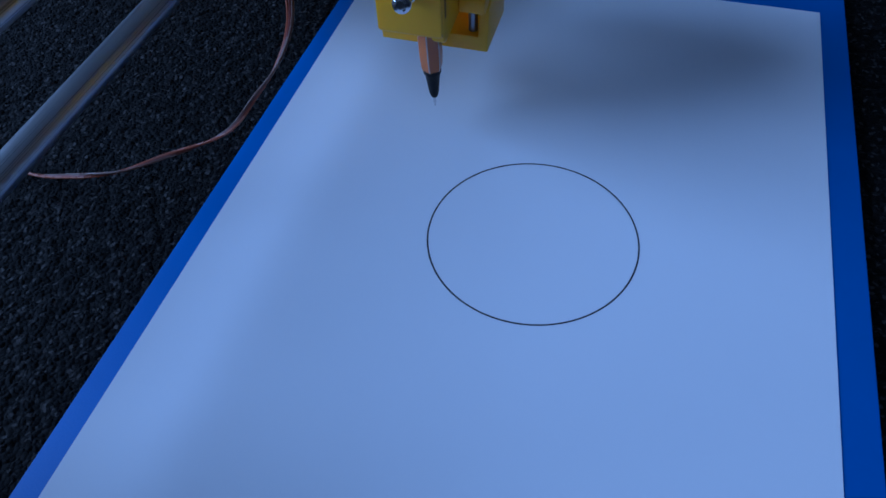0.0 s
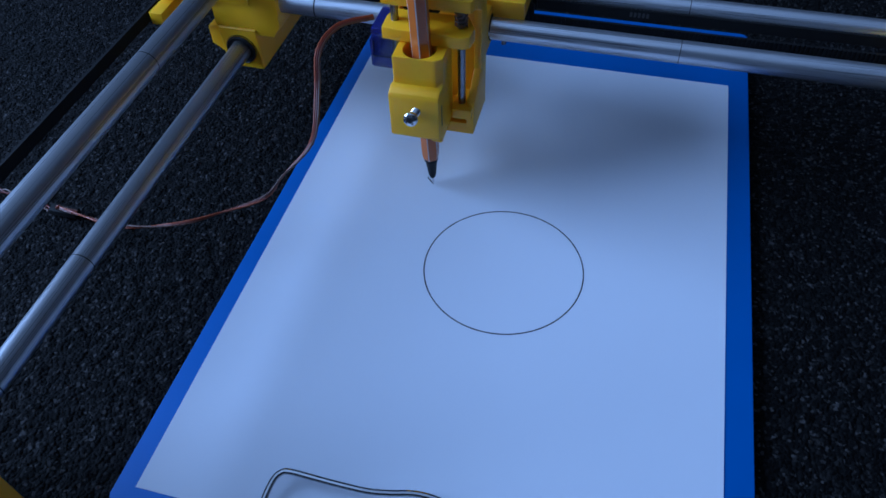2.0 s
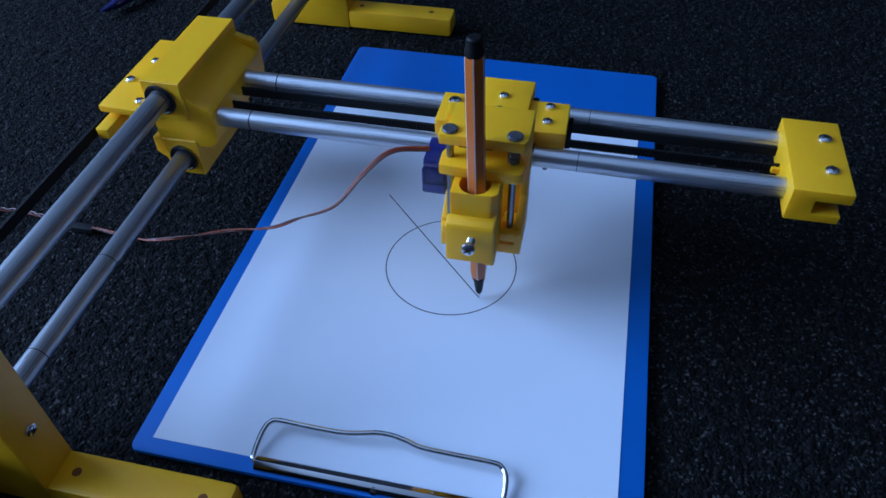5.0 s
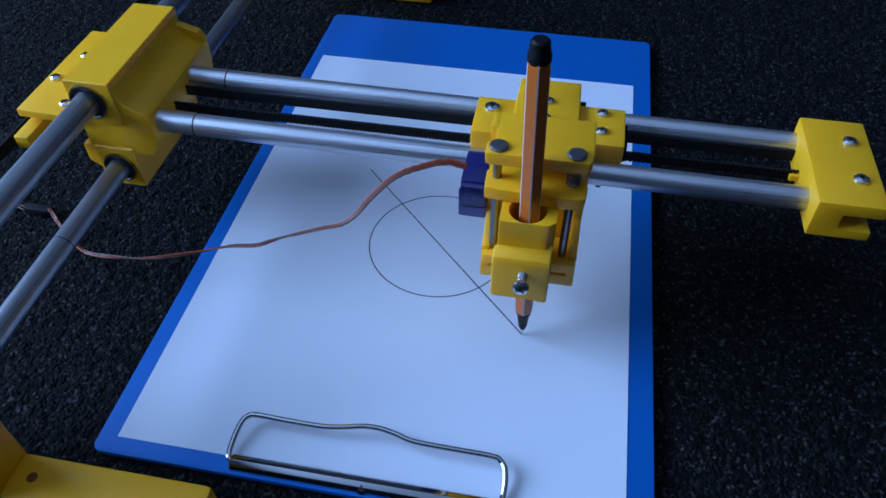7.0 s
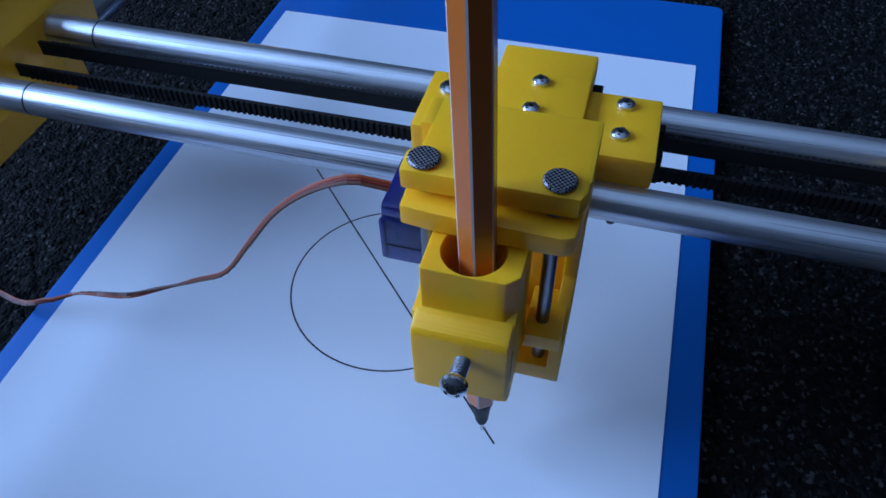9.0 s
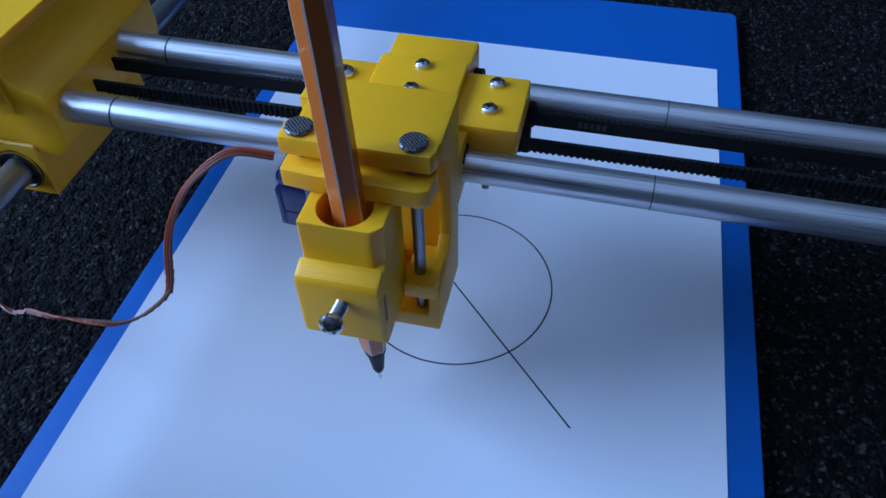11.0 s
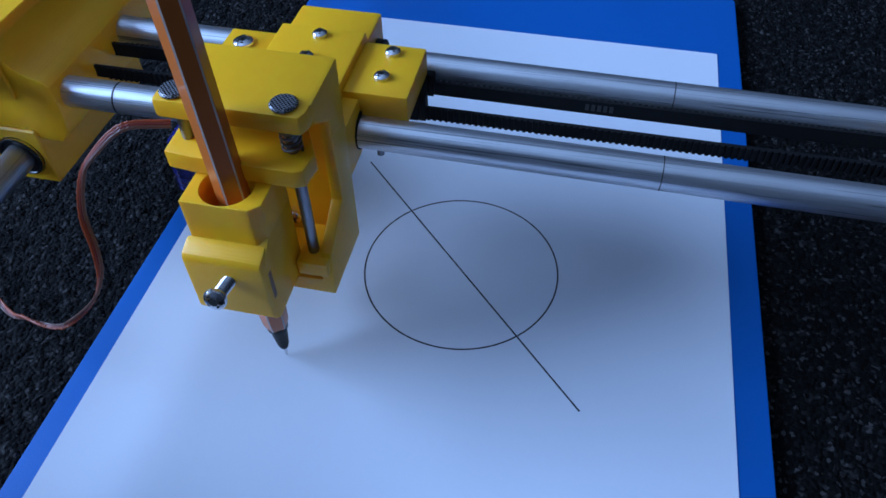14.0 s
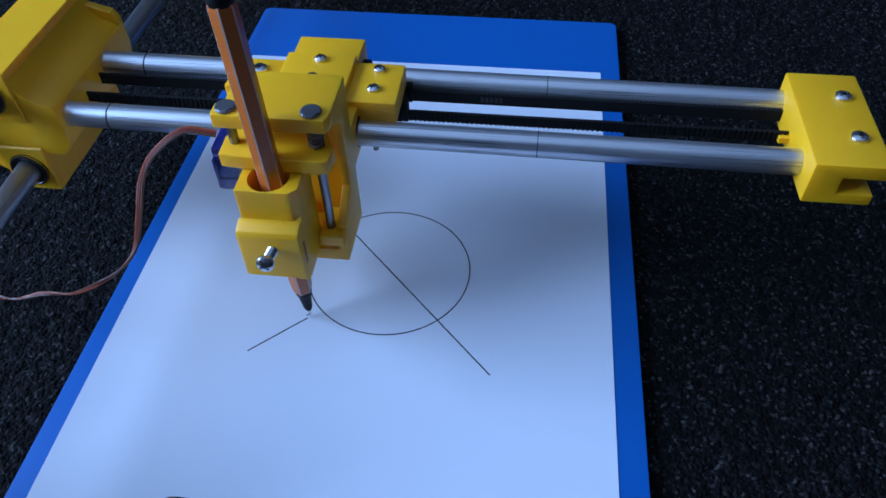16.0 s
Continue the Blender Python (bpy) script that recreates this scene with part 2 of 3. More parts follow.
def holed(outline, centre, radius, axis, a, b, n=28, bevel=0.5):
    """A convex polygon with a round hole, pushed from a to b along an axis."""
    cu, cv = centre
    angles = [2 * math.pi * k / n for k in range(n)] + [math.atan2(v - cv, u - cu) % (2 * math.pi) for u, v in outline]
    angles = sorted(angles)
    kept = [angles[0]]
    corner = {round(math.atan2(v - cv, u - cu) % (2 * math.pi), 6) for u, v in outline}
    for x in angles[1:]:
        if x - kept[-1] > 0.03:
            kept.append(x)
        elif round(x, 6) in corner:
            kept[-1] = x
    outer, inner = [], []
    for x in kept:
        d = Vector((math.cos(x), math.sin(x)))
        best = None
        for i in range(len(outline)):
            p, q = Vector(outline[i]), Vector(outline[(i + 1) % len(outline)])
            e = q - p
            den = d.x * e.y - d.y * e.x
            if abs(den) < 1e-9:
                continue
            w = p - Vector(centre)
            s = (w.x * e.y - w.y * e.x) / den
            k = (w.x * d.y - w.y * d.x) / den
            if s > 0 and -1e-6 <= k <= 1 + 1e-6 and (best is None or s < best):
                best = s
        outer.append((cu + d.x * best, cv + d.y * best))
        inner.append((cu + d.x * radius, cv + d.y * radius))
    bm = bmesh.new()
    rings = [[bm.verts.new(place(u, v, w, axis)) for u, v in ring] for ring in (outer, inner) for w in (a, b)]
    oa, ob, ia, ib = rings
    m = len(outer)
    for i in range(m):
        j = (i + 1) % m
        bm.faces.new((oa[i], ob[i], ob[j], oa[j]))
        bm.faces.new((ia[i], ia[j], ib[j], ib[i]))
        bm.faces.new((oa[i], oa[j], ia[j], ia[i]))
        bm.faces.new((ob[i], ib[i], ib[j], ob[j]))
    bmesh.ops.recalc_face_normals(bm, faces=bm.faces)
    return bevelled(bm, bevel, 1)


def rect(u0, u1, v0, v1):
    return [(u0, v0), (u1, v0), (u1, v1), (u0, v1)]


def rod(p, q, r, r2=None, seg=24, caps=True):
    """A round bar from p to q."""
    p, q = Vector(p), Vector(q)
    bm = bmesh.new()
    bmesh.ops.create_cone(bm, cap_ends=caps, segments=seg, radius1=r, radius2=r if r2 is None else r2, depth=(q - p).length)
    bm.transform(Matrix.Translation((p + q) / 2) @ (q - p).to_track_quat("Z", "Y").to_matrix().to_4x4())
    return bm


def lathe(profile, at, axis=(0, 0, 1), seg=20):
    """Turns a profile of (radius, height) round an axis through a point."""
    bm = bmesh.new()
    rings = []
    for r, h in profile:
        rings.append([bm.verts.new((r * math.cos(2 * math.pi * k / seg), r * math.sin(2 * math.pi * k / seg), h)) for k in range(seg)] if r > 0.001 else [bm.verts.new((0, 0, h))])
    for a, b in zip(rings, rings[1:]):
        for k in range(seg):
            j = (k + 1) % seg
            if len(a) == 1 and len(b) > 1:
                bm.faces.new((a[0], b[k], b[j]))
            elif len(b) == 1 and len(a) > 1:
                bm.faces.new((a[k], a[j], b[0]))
            elif len(a) > 1:
                bm.faces.new((a[k], a[j], b[j], b[k]))
    bm.transform(Matrix.Translation(at) @ Vector(axis).to_track_quat("Z", "Y").to_matrix().to_4x4())
    return bm


def tube_along(points, r, seg=10, closed=False):
    """A round wire through points."""
    bm = bmesh.new()
    pts = [Vector(p) for p in points]
    rings = []
    side = None
    for i, p in enumerate(pts):
        d = (pts[min(i + 1, len(pts) - 1)] - pts[max(i - 1, 0)]).normalized()
        if side is None:
            side = d.orthogonal().normalized()
        side = (side - d * side.dot(d)).normalized()
        up = d.cross(side)
        rings.append([bm.verts.new(p + side * r * math.cos(2 * math.pi * k / seg) + up * r * math.sin(2 * math.pi * k / seg)) for k in range(seg)])
    for a, b in zip(rings, rings[1:]):
        for k in range(seg):
            j = (k + 1) % seg
            bm.faces.new((a[k], a[j], b[j], b[k]))
    bm.faces.new(rings[0][::-1])
    bm.faces.new(rings[-1])
    return bm


def smooth_line(points, steps=6):
    """Catmull-Rom line through points."""
    p = [Vector(x) for x in points]
    p = [2 * p[0] - p[1]] + p + [2 * p[-1] - p[-2]]
    out = []
    for i in range(1, len(p) - 2):
        a, b, c, d = p[i - 1:i + 3]
        for k in range(steps):
            t = k / steps
            out.append(0.5 * ((2 * b) + (c - a) * t + (2 * a - 5 * b + 4 * c - d) * t * t + (3 * b - a - 3 * c + d) * t ** 3))
    out.append(p[-2])
    return out


def screw(parent, at, axis=(0, 0, 1), r=2.7, turn=25, shaft=0.0, name="screw"):
    """Pan-head cross screw, on a face at a point; shaft: threaded length that shows."""
    r *= 1.12
    ax = Vector(axis).normalized()
    base = Vector(at) + ax * shaft
    bms = [lathe([(r * 0.98, -0.3), (r, 0.3), (r * 0.93, 1.0), (r * 0.7, 1.55), (r * 0.42, 1.8), (r * 0.4, 1.1), (0, 0.9)], base, ax)]
    m = Matrix.Translation(base) @ ax.to_track_quat("Z", "Y").to_matrix().to_4x4() @ Matrix.Rotation(radians(turn), 4, "Z")
    # two black bars put the shade of the cross recess into the colour
    for k in (0, 1):
        b = box(-r * 0.66, r * 0.66, -r * 0.16, r * 0.16, 0.9, 1.74, 0)
        b.transform(m @ Matrix.Rotation(radians(90 * k), 4, "Z"))
        bms.append(tint(b, 1))
    if shaft:
        prof = [(0, -1.0)]
        k = 0
        while k * 0.45 < shaft + 0.8:
            prof.append((r * (0.6 if k % 2 else 0.42), -1.0 + k * 0.45))
            k += 1
        bms.append(lathe(prof + [(0, shaft)], Vector(at), ax, 16))
    return part(name, merge(*bms), [STEEL, RECESS_SHADE_SCORE], parent, "zinc-plated cross-head screw")


# ---- the room: unseen walls and ceiling, paint tones set for bounce ----
def room():
    x0, x1, y0, y1, h = WALL_X, 2.4, -2.0, 2.6, 2.4

    def slab(name, a, b, label, cat, mat):
        bm = bmesh.new()
        bmesh.ops.create_cube(bm, size=1)
        for v in bm.verts:
            v.co = Vector([(a[i] + b[i]) / 2 + v.co[i] * (b[i] - a[i]) for i in range(3)]) * 1000
        ob = part(name, bm, mat, None, smooth=False, lift=0)
        return tagged(ob, label, cat, kind="structure")
    slab("wall_east", (x1, y0, 0), (x1 + .1, y1, h), "unseen room wall painted dark grey to hold back bounce", "wall", WALLPAINT)
    slab("wall_north", (x0, y1, 0), (x1, y1 + .1, h), "unseen room wall painted dark grey to hold back bounce", "wall", WALLPAINT)
    slab("wall_south", (x0, y0 - .1, 0), (x1, y0, h), "unseen room wall painted dark grey to hold back bounce", "wall", DARKPAINT)
    slab("ceiling", (x0 - .1, y0 - .1, h), (x1 + .1, y1 + .1, h + .1), "unseen ceiling painted white to bounce window light", "ceiling", CEILPAINT)
    wy0, wy1, wz0, wz1 = -1.13, 0.73, 0.38, 1.72
    wall = thing("wall_west", "unseen dark grey wall round a window opening, dark to hold back bounce", "wall", kind="structure")
    pieces = [((y0, 0), (wy0, h)), ((wy1, 0), (y1, h)), ((wy0, 0), (wy1, wz0)), ((wy0, wz1), (wy1, h))]
    part("wall_panel", merge(*[box((x0 - .1) * 1000, x0 * 1000, a[0] * 1000, b[0] * 1000, a[1] * 1000, b[1] * 1000, 0) for a, b in pieces]), WALLPAINT, wall, smooth=False, lift=0)
    win = thing("window_1", "white framed window letting in blue dusk light", "window", kind="structure")
    fx0, fx1 = (x0 - .09) * 1000, (x0 - .04) * 1000
    fr = [box(fx0, fx1, wy0 * 1000, wy1 * 1000, wz0 * 1000, wz0 * 1000 + 50, 3), box(fx0, fx1, wy0 * 1000, wy1 * 1000, wz1 * 1000 - 50, wz1 * 1000, 3),
          box(fx0, fx1, wy0 * 1000, wy0 * 1000 + 50, wz0 * 1000 + 50, wz1 * 1000 - 50, 3), box(fx0, fx1, wy1 * 1000 - 50, wy1 * 1000, wz0 * 1000 + 50, wz1 * 1000 - 50, 3)]
    part("window_frame", merge(*fr), WHITE_FRAME, win, lift=0)


def carpet():
    """Loop-pile carpet: a finely lumped sheet near the machine, carried on by the same carpet out to the walls."""
    nx, ny, ax, bx, ay, by = 620, 760, -0.42, 0.52, -0.22, 0.92
    xs, ys = np.linspace(ax, bx, nx), np.linspace(ay, by, ny)
    gx, gy = np.meshgrid(xs, ys)
    rng = np.random.RandomState(4)
    cell = 0.0036
    best = np.full(gx.shape, 9.0)
    cx, cy = np.floor(gx / cell).astype(int), np.floor(gy / cell).astype(int)
    jx, jy, jz = rng.rand(512, 512), rng.rand(512, 512), rng.rand(512, 512)
    hgt = np.zeros(gx.shape)
    for i in (-1, 0, 1):
        for j in (-1, 0, 1):
            a, b = (cx + i) % 512, (cy + j) % 512
            d = np.hypot((cx + i + jx[a, b]) * cell - gx, (cy + j + jy[a, b]) * cell - gy)
            hgt = np.where(d < best, jz[a, b], hgt)
            best = np.minimum(best, d)
    z = 0.0011 * np.clip(1 - (best / (0.62 * cell)) ** 2, 0, 1) + 0.0009 * hgt - 0.0022
    edge = np.minimum.reduce([gx - ax, bx - gx, gy - ay, by - gy])
    z = np.where(edge < 0.004, -0.0016, z)
    co = np.stack([gx, gy, z], -1).reshape(-1, 3)
    k = np.arange(nx * ny).reshape(ny, nx)
    quads = np.stack([k[:-1, :-1], k[:-1, 1:], k[1:, 1:], k[1:, :-1]], -1).reshape(-1, 4)
    out = [(WALL_X, -2.0), (2.4, -2.0), (2.4, 2.6), (WALL_X, 2.6)]
    inn = [(ax, ay), (bx, ay), (bx, by), (ax, by)]
    n = len(co)
    co = np.vstack([co, [(x, y, -0.0016) for x, y in out], [(x, y, -0.0016) for x, y in inn]])
    ring = [[n + i, n + (i + 1) % 4, n + 4 + (i + 1) % 4, n + 4 + i] for i in range(4)]
    quads = np.vstack([quads, ring])
    me = bpy.data.meshes.new("floor")
    me.vertices.add(len(co))
    me.vertices.foreach_set("co", co.ravel())
    me.loops.add(quads.size)
    me.loops.foreach_set("vertex_index", quads.ravel())
    me.polygons.add(len(quads))
    me.polygons.foreach_set("loop_start", np.arange(0, quads.size, 4))
    me.polygons.foreach_set("loop_total", np.full(len(quads), 4))
    me.update()
    me.materials.append(CARPET)
    me.shade_smooth()
    tagged(new("floor", me), "dark charcoal loop-pile carpet over the whole floor", "carpet", kind="structure")


# ---- clipboard and paper ----
def clipboard():
    cb = thing("clipboard", "blue plastic clipboard with a chrome wire clip on the carpet", "clipboard")
    x0, x1, y0, y1, r = -8.4, 221.0, -7.5, 353.0, 4
    pts = []
    for cx, cy, a in ((x1 - r, y0 + r, -90), (x1 - r, y1 - r, 0), (x0 + r, y1 - r, 90), (x0 + r, y0 + r, 180)):
        pts += [(cx + r * math.cos(radians(a + k * 15)), cy + r * math.sin(radians(a + k * 15))) for k in range(7)]
    # the left side runs in a little towards the far end
    pts = [(u + (1.2 * (v - y0) / (y1 - y0) if u < 50 else 0), v) for u, v in pts]
    part("board", prism(pts, "z", -3.3, -0.3, 0.5), BOARD, cb)
    clip = part("clip", merge(
        prism([(-6.2, -0.3), (-6.2, 1.3), (-5.2, 3.1), (-3.2, 4.0), (-0.6, 3.2), (0.8, 1.0), (0.8, 0.1), (0.2, 0.1), (-1.2, 2.5), (-3.2, 3.3), (-4.7, 2.5), (-5.6, 1.0), (-5.6, -0.3)], "x", 52, 160.5, 0.15)),
        CHROME, cb, "polished chrome clip bar")
    part("rivet", lathe([(2.2, 0), (2.0, 0.5), (1.0, 0.9), (0, 0.9)], (107, -5.3, 1.6), (0, -0.8, 0.6)), CHROME, clip)
    # the lever stands up a little from its hinge
    loop = [(52.5, -3.6, 1.6), (50.0, -0.8, 1.9), (49.6, 6.2, 3.0), (50.4, 13.0, 4.2), (52.2, 16.2, 4.7), (56, 17.4, 5.0), (71, 17.0, 5.1), (85, 17.0, 5.2), (93.5, 18.2, 5.3), (101.5, 20.0, 5.4), (108.5, 20.2, 5.4),
            (115.5, 19.0, 5.3), (123.5, 17.0, 5.2), (138, 16.6, 5.1), (155.5, 16.4, 5.0), (159.4, 15.2, 4.7), (161.6, 12.2, 4.2), (162.4, 6.4, 3.0), (162.0, 0.5, 1.9), (160.2, -3.4, 1.6)]
    part("wire_handle", tube_along(smooth_line(loop, 5), 1.2), CHROME, clip, "bent chrome wire lever")
    return cb


INK_LIFT = 0.02
CIRCLE = (111.8, 134.3, 36.3)
LINE_A = ((62.2, 185.3), (160.9, 83.0))
LINE_B = ((60.7, 84.4), (128.0, 146.5))


def paper():
    sheet = thing("paper_sheet", "white paper sheet with a drawn circle, on the blue clipboard", "paper")
    nx, ny = 28, 40
    bm = bmesh.new()
    bmesh.ops.create_grid(bm, x_segments=nx, y_segments=ny, size=0.5)
    for v in bm.verts:
        v.co = Vector((105 + v.co.x * 210, 148.5 + v.co.y * 297, 0))
    low = bm.copy()
    bmesh.ops.reverse_faces(low, faces=low.faces)
    for v in low.verts:
        v.co.z = -0.28
    part("sheet", merge(bm, low, box(0.02, 209.98, 0.02, 296.98, -0.27, -0.02, 0)), PAPER, sheet, smooth=False)
    cx, cy, r = CIRCLE
    bm = bmesh.new()
    n = 160
    rings = [[bm.verts.new((cx + (r + w) * math.cos(2 * math.pi * k / n), cy + (r + w) * math.sin(2 * math.pi * k / n), z)) for k in range(n)]
             for w, z in ((-0.3, -0.01), (-0.3, INK_LIFT), (0.3, INK_LIFT), (0.3, -0.01))]
    for a, b in zip(rings, rings[1:]):
        for k in range(n):
            bm.faces.new((a[k], a[(k + 1) % n], b[(k + 1) % n], b[k]))
    part("drawn_circle", bm, INK, sheet, "thin black ink circle", smooth=False)
    return sheet


# where the pen's point stands over the paper: seconds, x, y, lift
PEN_PATH = (
    (0.0, 62.0, 185.5, 6.9), (0.5, 62.0, 185.4, 6.9), (0.62, 62.0, 185.4, 6.2), (0.85, 62.1, 185.3, 0.2), (1.0, 62.2, 185.3, 0), (1.6, 62.5, 185.0, 0), (2.0, 66.2, 181.1, 0), (2.5, 71.6, 175.7, 0),
    (3.0, 79.2, 168.0, 0), (3.5, 90.1, 157.0, 0), (4.0, 104.4, 142.2, 0), (4.5, 118.5, 127.8, 0), (5.0, 131.7, 112.9, 0), (5.5, 144.0, 100.6, 0), (6.0, 153.6, 90.6, 0), (6.5, 159.2, 84.8, 0),
    (7.0, 160.9, 83.0, 0))
PEN_PATH_2 = (
    (7.6, 160.9, 83.0, 0), (7.72, 160.9, 83.0, 0.6), (7.92, 160.8, 83.0, 6.8), (8.0, 160.8, 83.0, 7.0), (8.5, 160.5, 83.0, 7.0), (9.0, 157.0, 83.0, 6.8), (9.5, 149.0, 83.2, 6.7), (10.0, 134.5, 83.4, 6.7),
    (10.5, 116.5, 83.6, 6.7), (11.0, 97.5, 83.8, 6.7), (11.5, 80.0, 83.9, 6.7), (12.0, 68.2, 84.0, 6.7), (12.5, 62.2, 84.0, 6.8), (13.0, 61.2, 84.0, 6.8), (13.6, 60.8, 84.1, 6.8), (13.75, 60.7, 84.2, 5.6),
    (13.95, 60.7, 84.3, 0.3), (14.1, 60.7, 84.4, 0), (14.4, 61.2, 84.9, 0), (14.5, 61.9, 85.5, 0), (15.0, 66.4, 89.6, 0), (15.5, 73.0, 95.7, 0), (16.0, 82.6, 104.6, 0))
PATH = PEN_PATH + PEN_PATH_2


def ink_pieces(sheet, line, first, last, done):
    """Short strokes of ink; each lies under the sheet until the pen has drawn it. Returns (stroke, seconds, place, turn)."""
    (ax, ay), (bx, by) = line
    length = math.hypot(bx - ax, by - ay)
    turn = math.degrees(math.atan2(by - ay, bx - ax))
    n = int(length * done / 2.0)
    step = length * done / n
    rows, me = [], None
    stretch = [p for p in PATH if first <= p[0] <= last]
    for k in range(n):
        d = (k + 0.5) * step
        # the time at which the point passes this stroke
        when = last
        for p, q in zip(stretch, stretch[1:]):
            dp, dq = [((s[1] - ax) * (bx - ax) + (s[2] - ay) * (by - ay)) / length for s in (p, q)]
            if dp <= d <= dq and dq > dp:
                when = p[0] + (q[0] - p[0]) * (d - dp) / (dq - dp)
                break
        if me is None:
            ob = part("ink_stroke", box(-step / 2 - 0.12, step / 2 + 0.12, -0.3, 0.3, -0.03, INK_LIFT, 0), INK, sheet, "thin black ink stroke", smooth=False, lift=0)
            me = ob.data
        else:
            ob = new("ink_stroke", me)
            ob.parent = sheet
        rows.append((ob, when, (ax + (bx - ax) * d / length, ay + (by - ay) * d / length), turn))
    return rows


# ---- the plotter: still frame ----
Y_RODS = ((-51.6, 76.2), (-48.9, 37.0))
X_RODS = (49.0, 87.0)
X_ROD_Z = 62.6


def foot(frame_thing, y0, y1, right, face):
    """Printed end foot: an upright that clamps both rods, on a long leg. face: -1 or 1, the outer side."""
    name = "foot"
    up = prism([(-92, -3.3), (-25.5, -3.3), (-25.5, 93), (-28, 95), (-74, 95), (-78, 90), (-80, 30), (-92, 12)], "y", y0, y1, 3.0)
    body = part(name, up, YELLOW, frame_thing, "yellow printed end foot")
    leg = part("leg", box(-27, right, y0 + 0.3, y1 - 0.3, -3.3, 12, 3.0), YELLOW, body)
    ym = (y0 + y1) / 2
    for x in (-17, 41):
        # no bore: a dark disc paints the shade inside the hole
        part("hole", lathe([(2.1, 0.0), (1.9, 0.03), (0, 0.03)], (x, ym, 12.02)), SHADED_YELLOW, body)
    screw(body, (-25.4, ym, 82), (1, 0, 0), 2.6, 20)
    screw(body, (-25.4, ym, 43), (1, 0, 0), 2.6, 50)
    outer = y0 if face < 0 else y1
    for (x, z), k in zip(Y_RODS, (10, 40)):
        screw(body, (x + 4, outer, z + 6), (0, face, 0), 4.2, k, name="bolt")
    return body


def plotter_frame():
    fr = thing("pen_plotter", "yellow printed plotter feet joined by two aluminium tubes", "plotter")
    foot(fr, -38.0, -18.0, 53.0, -1)
    foot(fr, 384.0, 405.0, 59.0, 1)
    for (x, z), r in zip(Y_RODS, (5.7, 5.2)):
        tube = part("guide_tube", rod((x, -19, z), (x, 385, z), r, seg=40), TUBE_Y_DIMMED, fr, "brushed aluminium guide tube")
        for y in (9, 68) if z < 60 else (150,):
            part("score_mark", lathe([(r + 0.03, -0.25), (r + 0.06, 0), (r + 0.03, 0.25)], (x, y, z), (0, 1, 0), 32), RECESS_SHADE_SCORE, tube, "dark scratched ring")
    belt = box(-90.2, -88.8, -30, 395, 56.5, 62.5, 0)
    teeth = [box(-91.0, -90.2, -28 + 4.0 * k, -26.6 + 4.0 * k, 56.5, 62.5, 0) for k in range(104)]
    part("drive_belt", merge(belt, *teeth), RUBBER, fr, "black toothed drive belt", smooth=False)
    motor = part("stepper_motor", merge(prism([(-99, -80), (-59, -80), (-55, -76), (-55, -44), (-59, -40), (-99, -40)], "z", -3.0, 42, 1.0), rod((-77, -60, 42), (-77, -60, 46), 11)), PEN_BLACK, fr, "black stepper motor")
    screw(motor, (-59.5, -48, 42), (0, 0, 1), 2.4, 15)
    screw(motor, (-59.5, -74, 42), (0, 0, 1), 2.4, 55)
    return fr


# ---- the gantry that slides along the frame ----
def bearing(parent, x, y, z, r, hole, dirn):
    part("bearing", lathe([(r, 0), (r, 0.9), (r - 0.5, 1.1), (r - 0.9, 0.5), (hole + 1.0, 0.3), (hole + 0.1, 0.5), (hole + 0.1, -6), (r, -6), (r, 0)], (x, y, z), (0, dirn, 0), 36), BEARING, parent, "black sealed linear bearing")
    part("rim", lathe([(r + 0.05, -0.1), (r + 0.05, 0.7), (r - 0.45, 0.75), (r - 0.45, -0.1), (r + 0.05, -0.1)], (x, y - 0.05 * dirn, z), (0, dirn, 0), 36), STEEL, parent, "bright bearing rim")


